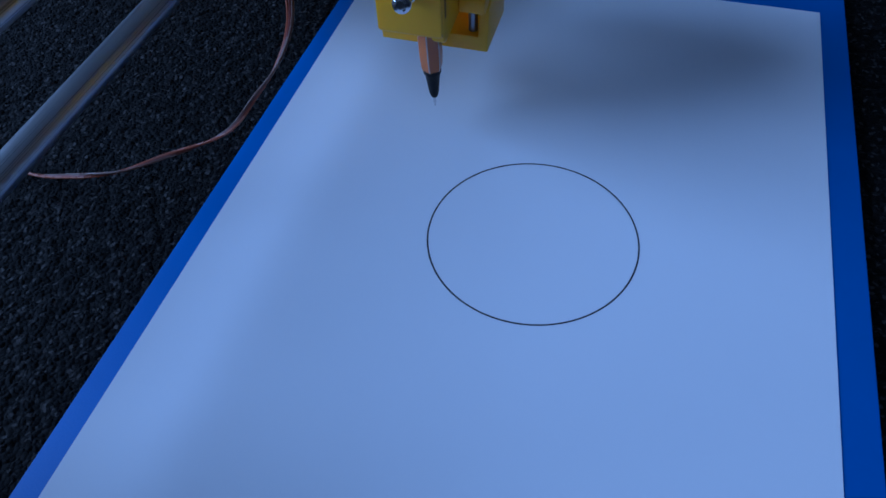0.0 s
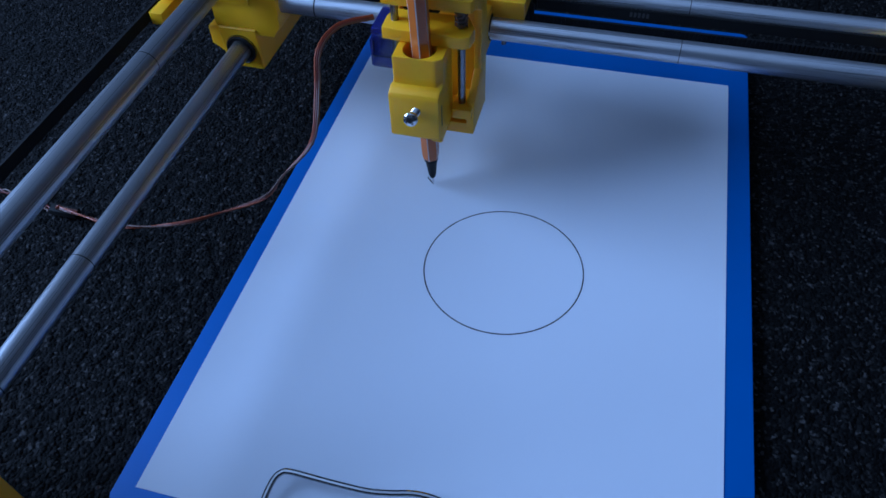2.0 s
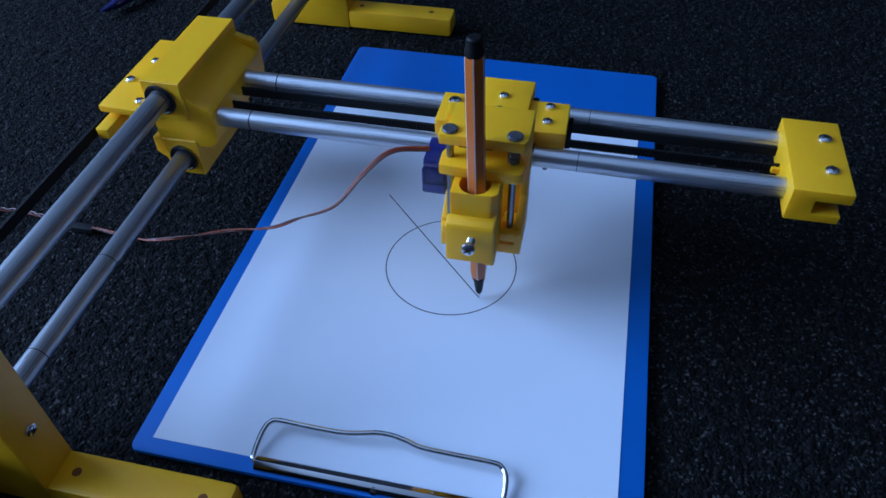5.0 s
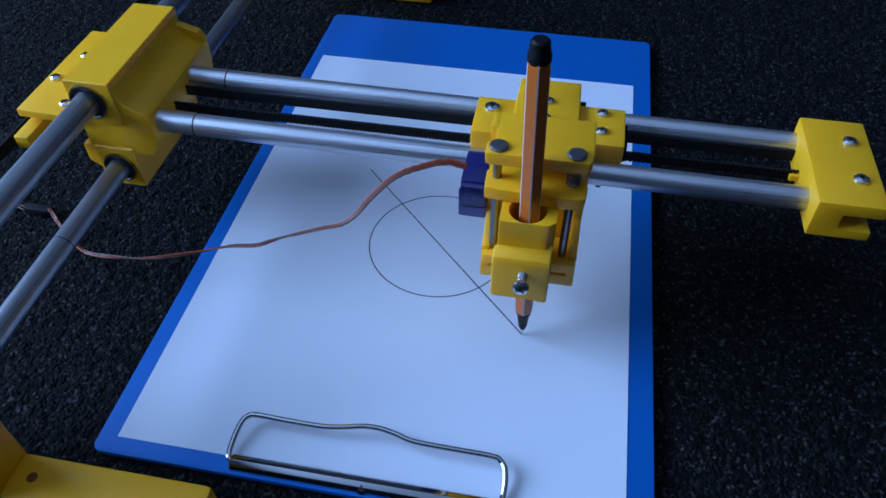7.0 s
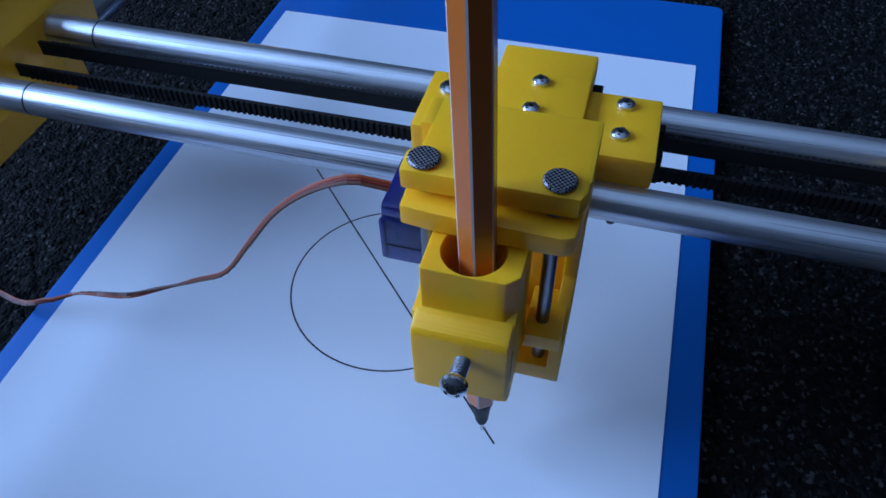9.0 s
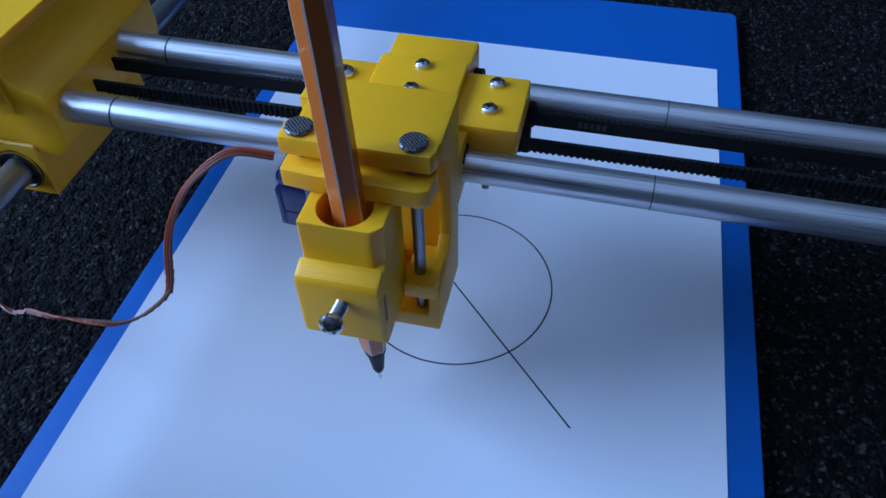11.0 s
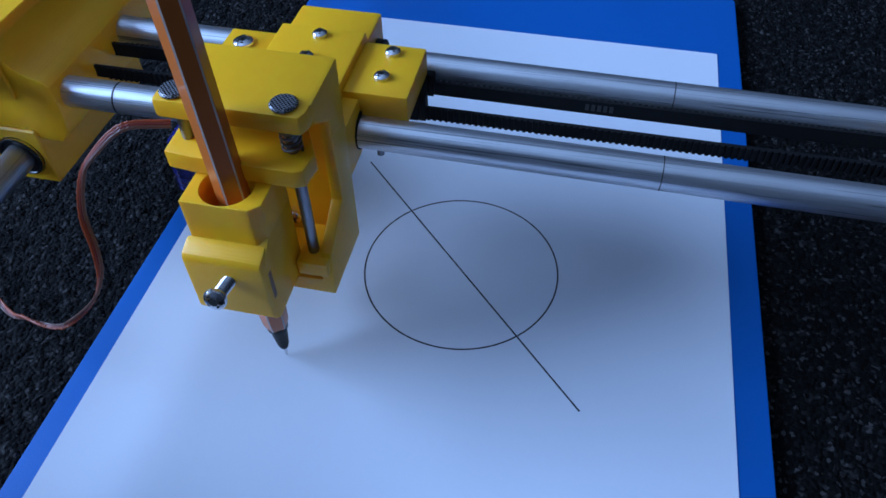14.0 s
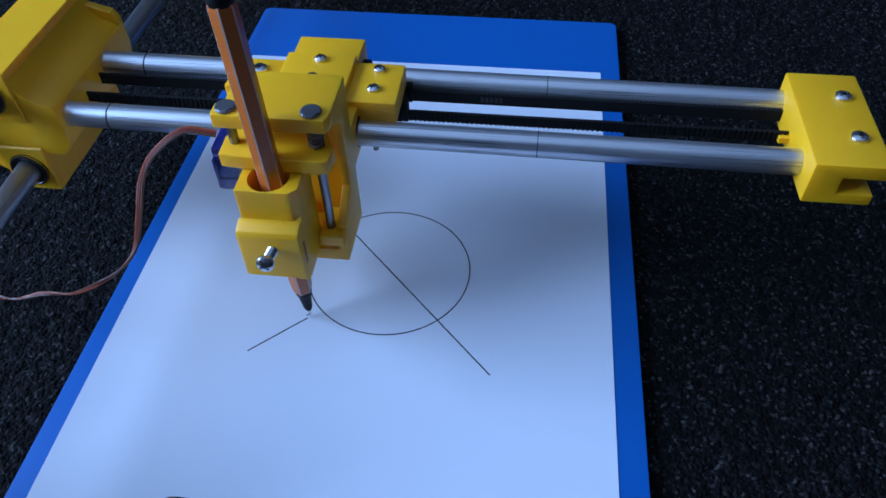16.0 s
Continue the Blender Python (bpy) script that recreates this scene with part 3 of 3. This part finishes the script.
def gantry():
    g = thing("plotter_gantry", "yellow printed cross slide with two long aluminium tubes", "plotter gantry")
    (ux, uz), (lx, lz) = Y_RODS
    blk = part("slider_block", merge(
        holed(rect(-61.2, -38.6, 63.5, 87.0), (ux, uz), 9.0, "y", 40, 112, bevel=1.1),
        holed(rect(-59.5, -38.2, 25.5, 49.5), (lx, lz), 8.2, "y", 40, 108, bevel=0.6)), YELLOW, g, "yellow printed slider block")
    web = [(-60.8, 49.6), (-40, 49.6), (-38, 46), (-29, 46), (-24.8, 52), (-23.8, 60), (-24.2, 69.6), (-26.5, 71.6), (-31, 73.0), (-35, 75.6), (-37.6, 79.5), (-38.6, 83.5), (-38.8, 63.4), (-60.8, 63.4)]
    part("slider_web", prism(web, "y", 41, 110.5, 0.9), YELLOW, g)
    flange = prism([(-39, 60), (-24.3, 60), (-24.3, 72.5), (-26.5, 76.5), (-32, 78), (-39, 80)], "y", 106.5, 111.2, 0.9)
    part("rear_flange", flange, YELLOW, g)
    bearing(g, ux, 40, uz, 8.9, 5.8, -1)
    bearing(g, lx, 40, lz, 8.1, 5.3, -1)
    plate = part("belt_plate", prism([(-88, 35), (-64, 34), (-60.5, 40), (-60.5, 107), (-88, 107)], "z", 67, 71, 0.5), YELLOW, g, "flat yellow plate with three screws")
    for x, y, k in ((-83, 62, 10), (-78, 83, 40), (-67, 43, 65)):
        screw(plate, (x, y, 71), (0, 0, 1), 2.5, k)
    lug = [box(-86, -79, 24, 60, 57, 63.5, 0.6)] + [box(-86.6, -86, 25 + 2 * k, 26 + 2 * k, 57.4, 63, 0) for k in range(12)]
    part("belt_clamp", merge(*lug), YELLOW, g)
    part("lower_bracket", prism([(-60, 30), (-68, 36), (-68, 46), (-60.2, 48)], "y", 44, 70, 0.5), YELLOW, g)
    for y, marks in zip(X_RODS, ((-5, 173), (-4, 176))):
        tube = part("cross_tube", rod((-30, y + 0.3, X_ROD_Z), (275, y - 2.7, X_ROD_Z), 5.3, seg=40), TUBE_X, g, "brushed aluminium cross tube")
        for x in marks:
            w = 0.35 if x < 0 else 0.16
            part("score_mark", lathe([(5.33, -w), (5.36, 0), (5.33, w)], (x, y - 0.0098 * x, X_ROD_Z), (1, -0.0098, 0), 32), RECESS_SHADE_SCORE, tube, "dark scratched ring")
    end = part("end_block", prism([(273, 55.2), (298, 55.2), (298, 60), (284.5, 60), (284.5, 67.6), (300.5, 67.6), (300.5, 73.7), (273, 73.7)], "y", 32, 90, 0.8), YELLOW, g, "yellow printed end block")
    part("tab", box(269, 274, 61.5, 65, 58.8, 61.8, 0.4), YELLOW, end)
    part("idler", merge(rod((291, 48, 60.2), (291, 48, 67.5), 5.2), rod((291, 48, 61), (291, 48, 62), 6.4)), DARK_STEEL, end, "steel idler pulley")
    screw(end, (292, 74.5, 73.7), (0, 0, 1), 3.0, 35)
    screw(end, (292, 49, 73.7), (0, 0, 1), 3.0, 5)
    for y, s, top in ((64.7, -1, 62.6), (78.0, 1, 63.2)):
        n = 146
        bms = [box(-30, 274, y - 0.6, y + 0.6, 58.0, top, 0)]
        bms += [box(-19 + 2.0 * k, -17.9 + 2.0 * k, min(y + s * 0.6, y + s * 1.2), max(y + s * 0.6, y + s * 1.2), 58.0, top, 0) for k in range(n)]
        part("timing_belt", merge(*bms), RUBBER, g, "black toothed timing belt", smooth=False)
    marks = [box(148 + 2.0 * k, 149.3 + 2.0 * k, 77.28, 77.38, 59.4, 61.9, 0) for k in range(5)]
    part("marking", merge(*marks), MARK_GREY, g, "faint grey printed marking", smooth=False)
    return g


# ---- the carriage on the cross tubes ----
def carriage():
    c = thing("plotter_carriage", "yellow printed carriage with nail guides and a small servo", "plotter carriage")
    body = part("carriage_block", merge(
        prism([(34, 52), (34, 79), (79, 79), (80.5, 75), (97.5, 75), (97.5, 54), (92, 52)], "x", -16.5, 12.8, 1.0)), YELLOW, c, "yellow printed carriage block")
    screw(body, (-1.6, 74, 79), (0, 0, 1), 2.3, 20)
    screw(body, (-2.0, 61, 79), (0, 0, 1), 2.3, 60)
    ear = part("belt_ear", box(12.6, 33.6, 50.5, 78, 66.2, 76, 1.0), YELLOW, c)
    screw(ear, (23.3, 73, 76), (0, 0, 1), 2.4, 30)
    screw(ear, (23.2, 59.5, 76), (0, 0, 1), 2.4, 75)
    part("ear_support", box(12.6, 20.5, 55.2, 62.6, 57, 66.3, 0.6), YELLOW, c)
    ear = part("belt_ear", box(-34.2, -16.4, 50.5, 77.2, 66.2, 76, 1.0), YELLOW, c)
    screw(ear, (-27, 69.0, 76), (0, 0, 1), 3.2, 10)
    part("belt_anchor", merge(box(33.6, 36, 63.2, 67.5, 57.5, 67, 0.4), box(33.6, 36, 75.5, 79, 58.5, 67, 0.4), box(20, 33.6, 63, 80, 57.5, 66.1, 0.4)), RUBBER, c, "black belt anchor")
    part("bushing", lathe([(7.5, 0), (7.5, 3), (5.4, 3), (5.4, 0)], (12.7, 87, X_ROD_Z), (1, 0, 0), 30), RUBBER, c)
    part("bushing", lathe([(6.6, 0), (6.6, 0.6), (5.4, 0.6), (5.4, 0)], (18.0, 49.5, X_ROD_Z), (1, 0, 0), 30), RUBBER, c)
    # bracket: back wall, side walls, top and bottom shelves
    part("front_housing", box(-18, 18, 33.8, 57.5, 54, 73.5, 0.6), YELLOW, c)
    br = part("bracket", merge(
        box(-20, 18.4, 27, 34, 30.3, 99, 0.5),
        prism([(34, 30.3), (34, 99.8), (13, 99.8), (13, 93.5), (23, 87), (23.5, 56), (9, 47), (7, 36.5), (7, 30.3)], "x", 15.4, 19, 0.5),
        prism([(34, 30.3), (34, 99.8), (24, 99.8), (24, 56), (9, 47), (7, 36.5), (7, 30.3)], "x", -22, -18.6, 0.5)), YELLOW, c, "yellow printed bracket")
    part("bracket_cap", prism([(-22.2, 7.2), (17.6, 7.0), (18.8, 10), (18.8, 34.2), (-19.5, 34.2), (-19.5, 16), (-22.4, 14)], "z", 94, 100, 1.2), YELLOW, c)
    part("bracket_shelf", box(-21, 18.7, 7.0, 30, 30.2, 36.4, 0.6), YELLOW, c)
    for x in (-17.4, 12.5):
        nail = part("guide_nail", merge(rod((x, 11.3, 31), (x, 11.3, 100), 1.75, seg=18)), DARK_STEEL, c, "steel nail used as a guide pin")
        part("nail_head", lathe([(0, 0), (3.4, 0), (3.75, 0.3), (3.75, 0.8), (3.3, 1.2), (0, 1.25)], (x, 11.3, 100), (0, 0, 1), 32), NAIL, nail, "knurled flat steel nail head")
        if x > 0:
            pts = [(x + 2.6 * math.cos(k * 0.42), 11.3 + 2.6 * math.sin(k * 0.42), 85.6 + 8.2 * k / 66) for k in range(67)]
            part("spring", tube_along(pts, 0.42, 6), DARK_STEEL, nail, "small steel coil spring")
    screw(br, (0.3, 26.9, 41.8), (0, -1, 0), 2.2, 30)
    part("grub_screw", rod((25, 46.5, 58.2), (25, 46.2, 56.0), 1.2), DARK_STEEL, c)
    part("horn_arm", box(-14, 2, 14, 19, 88.5, 91, 0.4), PEN_BLACK, c, "dark servo arm under the cap")
    case = part("servo_case", box(-34.0, -22.3, 21.5, 42, 51.0, 67.5, 0.9), SERVO, c, "translucent blue servo case")
    part("servo_cap", box(-33.8, -22.4, 21.7, 41.8, 67.6, 72.0, 1.3), SERVO, case)
    part("gear_core", box(-31.0, -24.2, 26, 40, 56, 66, 0.8), SERVO_CORE, case, "dark motor and gears inside the case")
    part("seam", box(-34.15, -22.4, 21.35, 42.15, 57.2, 57.55, 0), PEN_BLACK, case)
    part("corner_post", box(-34.4, -32.8, 21.1, 22.8, 52, 66.5, 0.4), SERVO, case)
    return c


# ---- pen slide and pen ----
def pen_holder():
    h = thing("pen_holder", "yellow printed pen clamp sliding on two nails", "pen holder")
    top = [(-13.8, -7.2), (5.4, -7.2), (8.2, -4.6), (8.2, 11), (-10.5, 11), (-13.8, 6.0)]
    blk = part("clamp_block", holed(top, (-3.4, 0.6), 7.4, "z", 38.4, 79, n=36, bevel=1.0), YELLOW, h, "yellow clamp block with a round pen hole")
    part("side_rib", prism([(11, 38.0), (-9.4, 36.8), (-11.4, 38.6), (-11.4, 61.8), (-4.6, 67.5), (11, 67.5)], "x", 3.4, 8.32, 1.0), YELLOW, blk)
    part("screw_boss", prism([(-6.9, 39.4), (-12.2, 40.0), (-13.2, 41.6), (-13.2, 62.8), (-12.2, 64.0), (-6.9, 66)], "x", -15.2, 8.0, 1.4), YELLOW, blk)
    # dark strip on the face, painting the shade of a slot
    part("slot_shade", box(7.6, 8.36, -10.4, -8.6, 47, 58, 0), SHADED_YELLOW, blk)
    screw(blk, (-2.4, -13.2, 56), (0, -0.97, 0.25), 3.0, 40, 8.2)
    part("slide_plate", box(-14, 6.2, 10.2, 14.6, 39.7, 84, 0.7), YELLOW, h)
    part("upper_ear", prism([(-21.5, 4.2), (-14, 3.4), (15, 2.8), (17.8, 4.0), (18.6, 11), (14, 20), (-19, 20), (-21.8, 14)], "z", 79.4, 85.2, 0.6), YELLOW, h)
    part("lower_ear", box(8.6, 18.2, 5.4, 22, 39.8, 45.2, 0.6), YELLOW, h)
    part("lower_ear", box(-21.2, -13, 5.4, 22, 39.8, 45.2, 0.6), YELLOW, h)
    return h


def pen():
    p = thing("pen", "orange hexagonal fineliner with white stripes and black tip", "pen")
    ax = Vector((-5.1, 2.6, 145.3)).normalized()
    m = ax.to_track_quat("Z", "Y").to_matrix().to_4x4()

    def turned(bm):
        bm.transform(m)
        return bm
    r = 4.45
    bm = bmesh.new()
    levels = [(17.8, r * 0.84), (19.5, r * 0.93), (24.0, r), (143.5, r), (145.0, r * 0.94)]
    rings = []
    # six broad faces with a narrow stripe face at each corner
    ang = [radians(60 * k + s + 30) for k in range(6) for s in (-3.4, 3.4)]
    for z, rr in levels:
        rings.append([bm.verts.new((rr * math.cos(a), rr * math.sin(a), z)) for a in ang])
    for a, b in zip(rings, rings[1:]):
        for k in range(12):
            f = bm.faces.new((a[k], a[(k + 1) % 12], b[(k + 1) % 12], b[k]))
            f.material_index = 1 if k % 2 == 0 else 0
    bm.faces.new(rings[0][::-1])
    bm.faces.new(rings[-1])
    part("barrel", turned(bm), [PEN_ORANGE, PEN_STRIPE], p, "orange six-sided barrel with white edge stripes", smooth=False)
    tip = part("cone", turned(lathe([(0, 4.6), (0.95, 4.6), (1.35, 5.2), (1.9, 7.0), (2.9, 15.5), (3.4, 16.2), (3.5, 17.9), (0, 18.2)], (0, 0, 0))), PEN_BLACK, p, "black tapered plastic tip")
    part("needle", turned(lathe([(0, 0.1), (0.28, 0.15), (0.34, 1.2), (0.5, 1.5), (0.6, 4.8), (0, 4.9)], (0, 0, 0), seg=12)), STEEL, tip, "fine steel writing needle")
    part("end_plug", turned(lathe([(4.0, 144.6), (4.2, 145.5), (4.2, 147), (3.6, 149), (3.4, 152), (2.6, 152.8), (0, 152.9)], (0, 0, 0))), PEN_BLACK, p, "black end plug")
    return p


# ---- the servo's cable, which bends as the carriage goes ----
CABLE_N = 72
CABLE = {}


def cable_shape(t, *points):
    line = smooth_line(points, 8)
    d = [0.0]
    for a, b in zip(line, line[1:]):
        d.append(d[-1] + (b - a).length)
    out, j = [], 0
    for k in range(CABLE_N + 1):
        s = d[-1] * k / CABLE_N
        while j < len(d) - 2 and d[j + 1] < s:
            j += 1
        w = (s - d[j]) / max(1e-6, d[j + 1] - d[j])
        out.append(line[j].lerp(line[j + 1], min(1, w)))
    CABLE[t] = out


def cable_shapes():
    cable_shape(0.0, (32, 206, 79), (18, 180, 80), (22, 163, 77), (25, 154, 62), (22, 146, 50), (14, 139, 39), (3, 131, 27), (-22, 124, 16), (-37, 117, 12), (-57, 114, 8), (-74, 113, 6), (-100, 120, 2), (-102, 121, 1))
    cable_shape(1.5, (32, 206, 79), (18, 180, 80), (22, 163, 77), (25, 154, 62), (22, 146, 50), (14, 139, 39), (3, 131, 27), (-22, 124, 16), (-37, 117, 12), (-57, 114, 8), (-74, 113, 6), (-100, 120, 2), (-102, 121, 1))
    cable_shape(2.0, (35, 201, 79), (23, 190, 80), (19, 174, 77), (21, 162, 65), (22, 146, 49), (10, 135, 36), (3, 128, 28), (-18, 125, 17), (-38, 116, 13), (-67, 112, 8), (-92, 116, 5), (-113, 121, 2), (-102, 121, 1))
    cable_shape(2.5, (41, 198, 79), (28, 192, 80), (21, 171, 72), (24, 150, 51), (14, 139, 38), (-2, 130, 25), (-19, 128, 17), (-41, 119, 12), (-64, 114, 8), (-88, 117, 5), (-108, 123, 2), (-102, 121, 1))
    cable_shape(3.0, (48, 190, 79), (36, 180, 80), (29, 162, 74), (28, 141, 52), (17, 135, 41), (5, 127, 29), (-28, 121, 15), (-45, 116, 11), (-77, 116, 6), (-104, 120, 2), (-102, 121, 1))
    cable_shape(3.5, (59, 179, 79), (50, 176, 80), (40, 164, 76), (32, 152, 61), (30, 141, 51), (21, 133, 40), (7, 127, 29), (-17, 127, 17), (-32, 119, 14), (-54, 116, 10), (-87, 117, 5), (-106, 121, 2), (-102, 121, 1))
    cable_shape(4.0, (73, 165, 79), (64, 166, 80), (51, 156, 74), (41, 146, 61), (34, 136, 49), (16, 134, 36), (-1, 129, 24), (-24, 128, 16), (-44, 121, 12), (-66, 118, 8), (-89, 117, 4), (-104, 122, 2), (-102, 121, 1))
    cable_shape(4.5, (87, 150, 79), (78, 150, 80), (65, 141, 75), (54, 135, 62), (40, 128, 49), (23, 131, 39), (2, 128, 25), (-22, 130, 16), (-41, 123, 12), (-62, 119, 9), (-85, 119, 5), (-106, 124, 2), (-102, 121, 1))
    cable_shape(5.0, (101, 135, 79), (84, 128, 80), (71, 119, 70), (56, 115, 51), (33, 119, 35), (14, 122, 22), (-15, 123, 13), (-35, 119, 9), (-56, 116, 5), (-70, 117, 2), (-102, 121, 1))
    cable_shape(7.5, (130, 104, 79), (121, 105, 80), (103, 100, 72), (92, 96, 61), (80, 90, 49), (66, 93, 40), (51, 94, 32), (33, 95, 21), (15, 96, 16), (-6, 91, 12), (-25, 87, 9), (-47, 88, 5), (-70, 94, 2), (-102, 121, 1))
    cable_shape(8.0, (129, 105, 79), (122, 107, 80), (108, 104, 73), (91, 101, 56), (77, 96, 42), (65, 98, 35), (47, 98, 23), (31, 98, 17), (13, 97, 13), (-9, 92, 9), (-30, 90, 5), (-49, 92, 2), (-102, 121, 1))
    cable_shape(8.5, (130, 105, 79), (121, 104, 80), (107, 104, 73), (92, 104, 59), (82, 101, 47), (74, 98, 38), (55, 101, 26), (37, 100, 17), (13, 98, 12), (-10, 93, 7), (-35, 91, 2), (-102, 121, 1))
    cable_shape(9.0, (126, 105, 79), (116, 104, 80), (103, 105, 72), (90, 106, 59), (81, 103, 47), (72, 100, 35), (59, 101, 26), (42, 100, 17), (31, 97, 14), (11, 97, 9), (-1, 93, 6), (-22, 94, 2), (-102, 121, 1))
    cable_shape(11.5, (49, 106, 79), (39, 104, 80), (31, 99, 76), (23, 96, 67), (19, 90, 56), (21, 82, 44), (21, 78, 38), (14, 74, 30), (1, 73, 22), (-17, 76, 14), (-36, 81, 8), (-54, 86, 3), (-102, 121, 1))
    cable_shape(13.0, (30, 106, 79), (21, 102, 80), (12, 97, 74), (6, 94, 66), (3, 89, 55), (5, 84, 43), (7, 79, 33), (4, 75, 26), (-3, 72, 19), (-12, 70, 13), (-25, 74, 9), (-45, 81, 3), (-102, 121, 1))
    cable_shape(14.0, (30, 106, 79), (19, 101, 80), (11, 96, 74), (5, 93, 66), (3, 88, 54), (5, 84, 43), (6, 80, 35), (3, 76, 27), (-5, 72, 19), (-13, 71, 14), (-29, 75, 9), (-48, 83, 3), (-102, 121, 1))
    cable_shape(15.0, (35, 112, 79), (27, 110, 80), (18, 105, 76), (10, 103, 67), (8, 96, 56), (9, 90, 46), (10, 84, 37), (7, 80, 31), (-3, 75, 21), (-16, 75, 14), (-35, 80, 8), (-53, 85, 3), (-102, 121, 1))
    cable_shape(16.0, (52, 127, 79), (40, 126, 80), (29, 119, 73), (24, 114, 64), (23, 106, 54), (21, 98, 43), (14, 94, 35), (4, 92, 28), (-12, 93, 18), (-29, 96, 12), (-55, 99, 3), (-102, 121, 1))


def servo_cable():
    c = thing("servo_cable", "thin twisted three-wire servo cable in orange, red and brown", "cable")
    meshes = {}
    pieces = []
    for k in range(CABLE_N):
        kind = "flat" if k < 26 else "twisted"
        if kind not in meshes:
            gap, thick = (0.88, 0.52) if kind == "flat" else (0.6, 0.43)
            bms = []
            for i, y in enumerate((-gap, 0.0, gap)):
                b = tube_along([(-2.4, y, 0), (-0.8, y, 0.03), (0.8, y, 0.03), (2.4, y, 0)], thick, 8)
                bms.append(tint(b, i))
            ob = part("wire_piece", merge(*bms), [WIRE_A, WIRE_C, WIRE_B], c, lift=0)
            meshes[kind] = ob.data
        else:
            ob = new("wire_piece", meshes[kind])
            ob.parent = c
        pieces.append(ob)
    plug = thing("cable_plug", "small black plug joining red wires on the carpet", "plug")
    part("shell", box(-117, -102, 119, 124, -2.6, 0.8, 0.5), RUBBER, plug)
    for i, (mat, s) in enumerate(((WIRE_C, 0), (WIRE_C, 1), (WIRE_B, 2))):
        pts = [(-117 - 3 * k, 121 + 7 * math.sin(k * 0.12) + 1.1 * math.sin(k * 0.9 + s * 2.1), -1.6 + 0.9 * math.cos(k * 0.9 + s * 2.1)) for k in range(70)]
        part("lead", tube_along(pts, 0.42, 6), mat, plug)
    return pieces


def dark_pen():
    """A dark blue pen lying on the carpet far behind."""
    p = thing("ballpoint_pen", "dark blue ballpoint pen lying on the carpet", "pen")
    a, b = Vector((-237, 362, 2.5)), Vector((-196, 478, 2.5))
    d = (b - a).normalized()
    part("barrel", rod(a + d * 14, b, 4.2, seg=16), NAVY, p)
    part("nose", rod(a, a + d * 14.2, 1.0, 4.0, seg=16), NAVY, p)
    part("band", rod(a + d * 60, a + d * 66, 4.35, seg=16), WIRE_C, p, "dull red band")


room()
carpet()
board_thing = clipboard()
sheet_thing = paper()
plotter_frame()
gantry_thing, carriage_thing, holder_thing, pen_thing = gantry(), carriage(), pen_holder(), pen()
cable_shapes()
cable_pieces = servo_cable()
dark_pen()


def motions():
    walk(gantry_thing, [(t, pose(0, y / 1000, 0)) for t, x, y, z in PATH])
    walk(carriage_thing, [(t, pose(x / 1000, y / 1000, 0)) for t, x, y, z in PATH])
    walk(holder_thing, [(t, pose(x / 1000, y / 1000, z / 1000)) for t, x, y, z in PATH])
    walk(pen_thing, [(t, pose(x / 1000, y / 1000, z / 1000)) for t, x, y, z in PATH])
    strokes = ink_pieces(sheet_thing, LINE_A, 1.6, 7.0, 1.0) + ink_pieces(sheet_thing, LINE_B, 14.1, 16.0, 0.33)
    for ob, when, (x, y), turn in strokes:
        up, down = pose(x / 1000, y / 1000, LIFT / 1000, 0, 0, turn), pose(x / 1000, y / 1000, (LIFT - 1.2) / 1000, 0, 0, turn)
        rows = [(0.0, down), (when - 0.04, down), (when, up)]
        walk(ob, rows + ([(16.0, up)] if when < 15.95 else []))
    for k, ob in enumerate(cable_pieces):
        rows = []
        for t in sorted(CABLE):
            a, b = CABLE[t][k], CABLE[t][k + 1]
            mid = (a + b) / 2
            q = (b - a).to_track_quat("X", "Z").to_matrix().to_4x4()
            rows.append((t, Matrix.Translation(Vector((mid.x, mid.y, mid.z + LIFT)) * 0.001) @ q @ pose(0, 0, 0, -40 + (2.4 * k if k < 26 else 62 + 16 * (k - 26)))))
        walk(ob, rows)


motions()
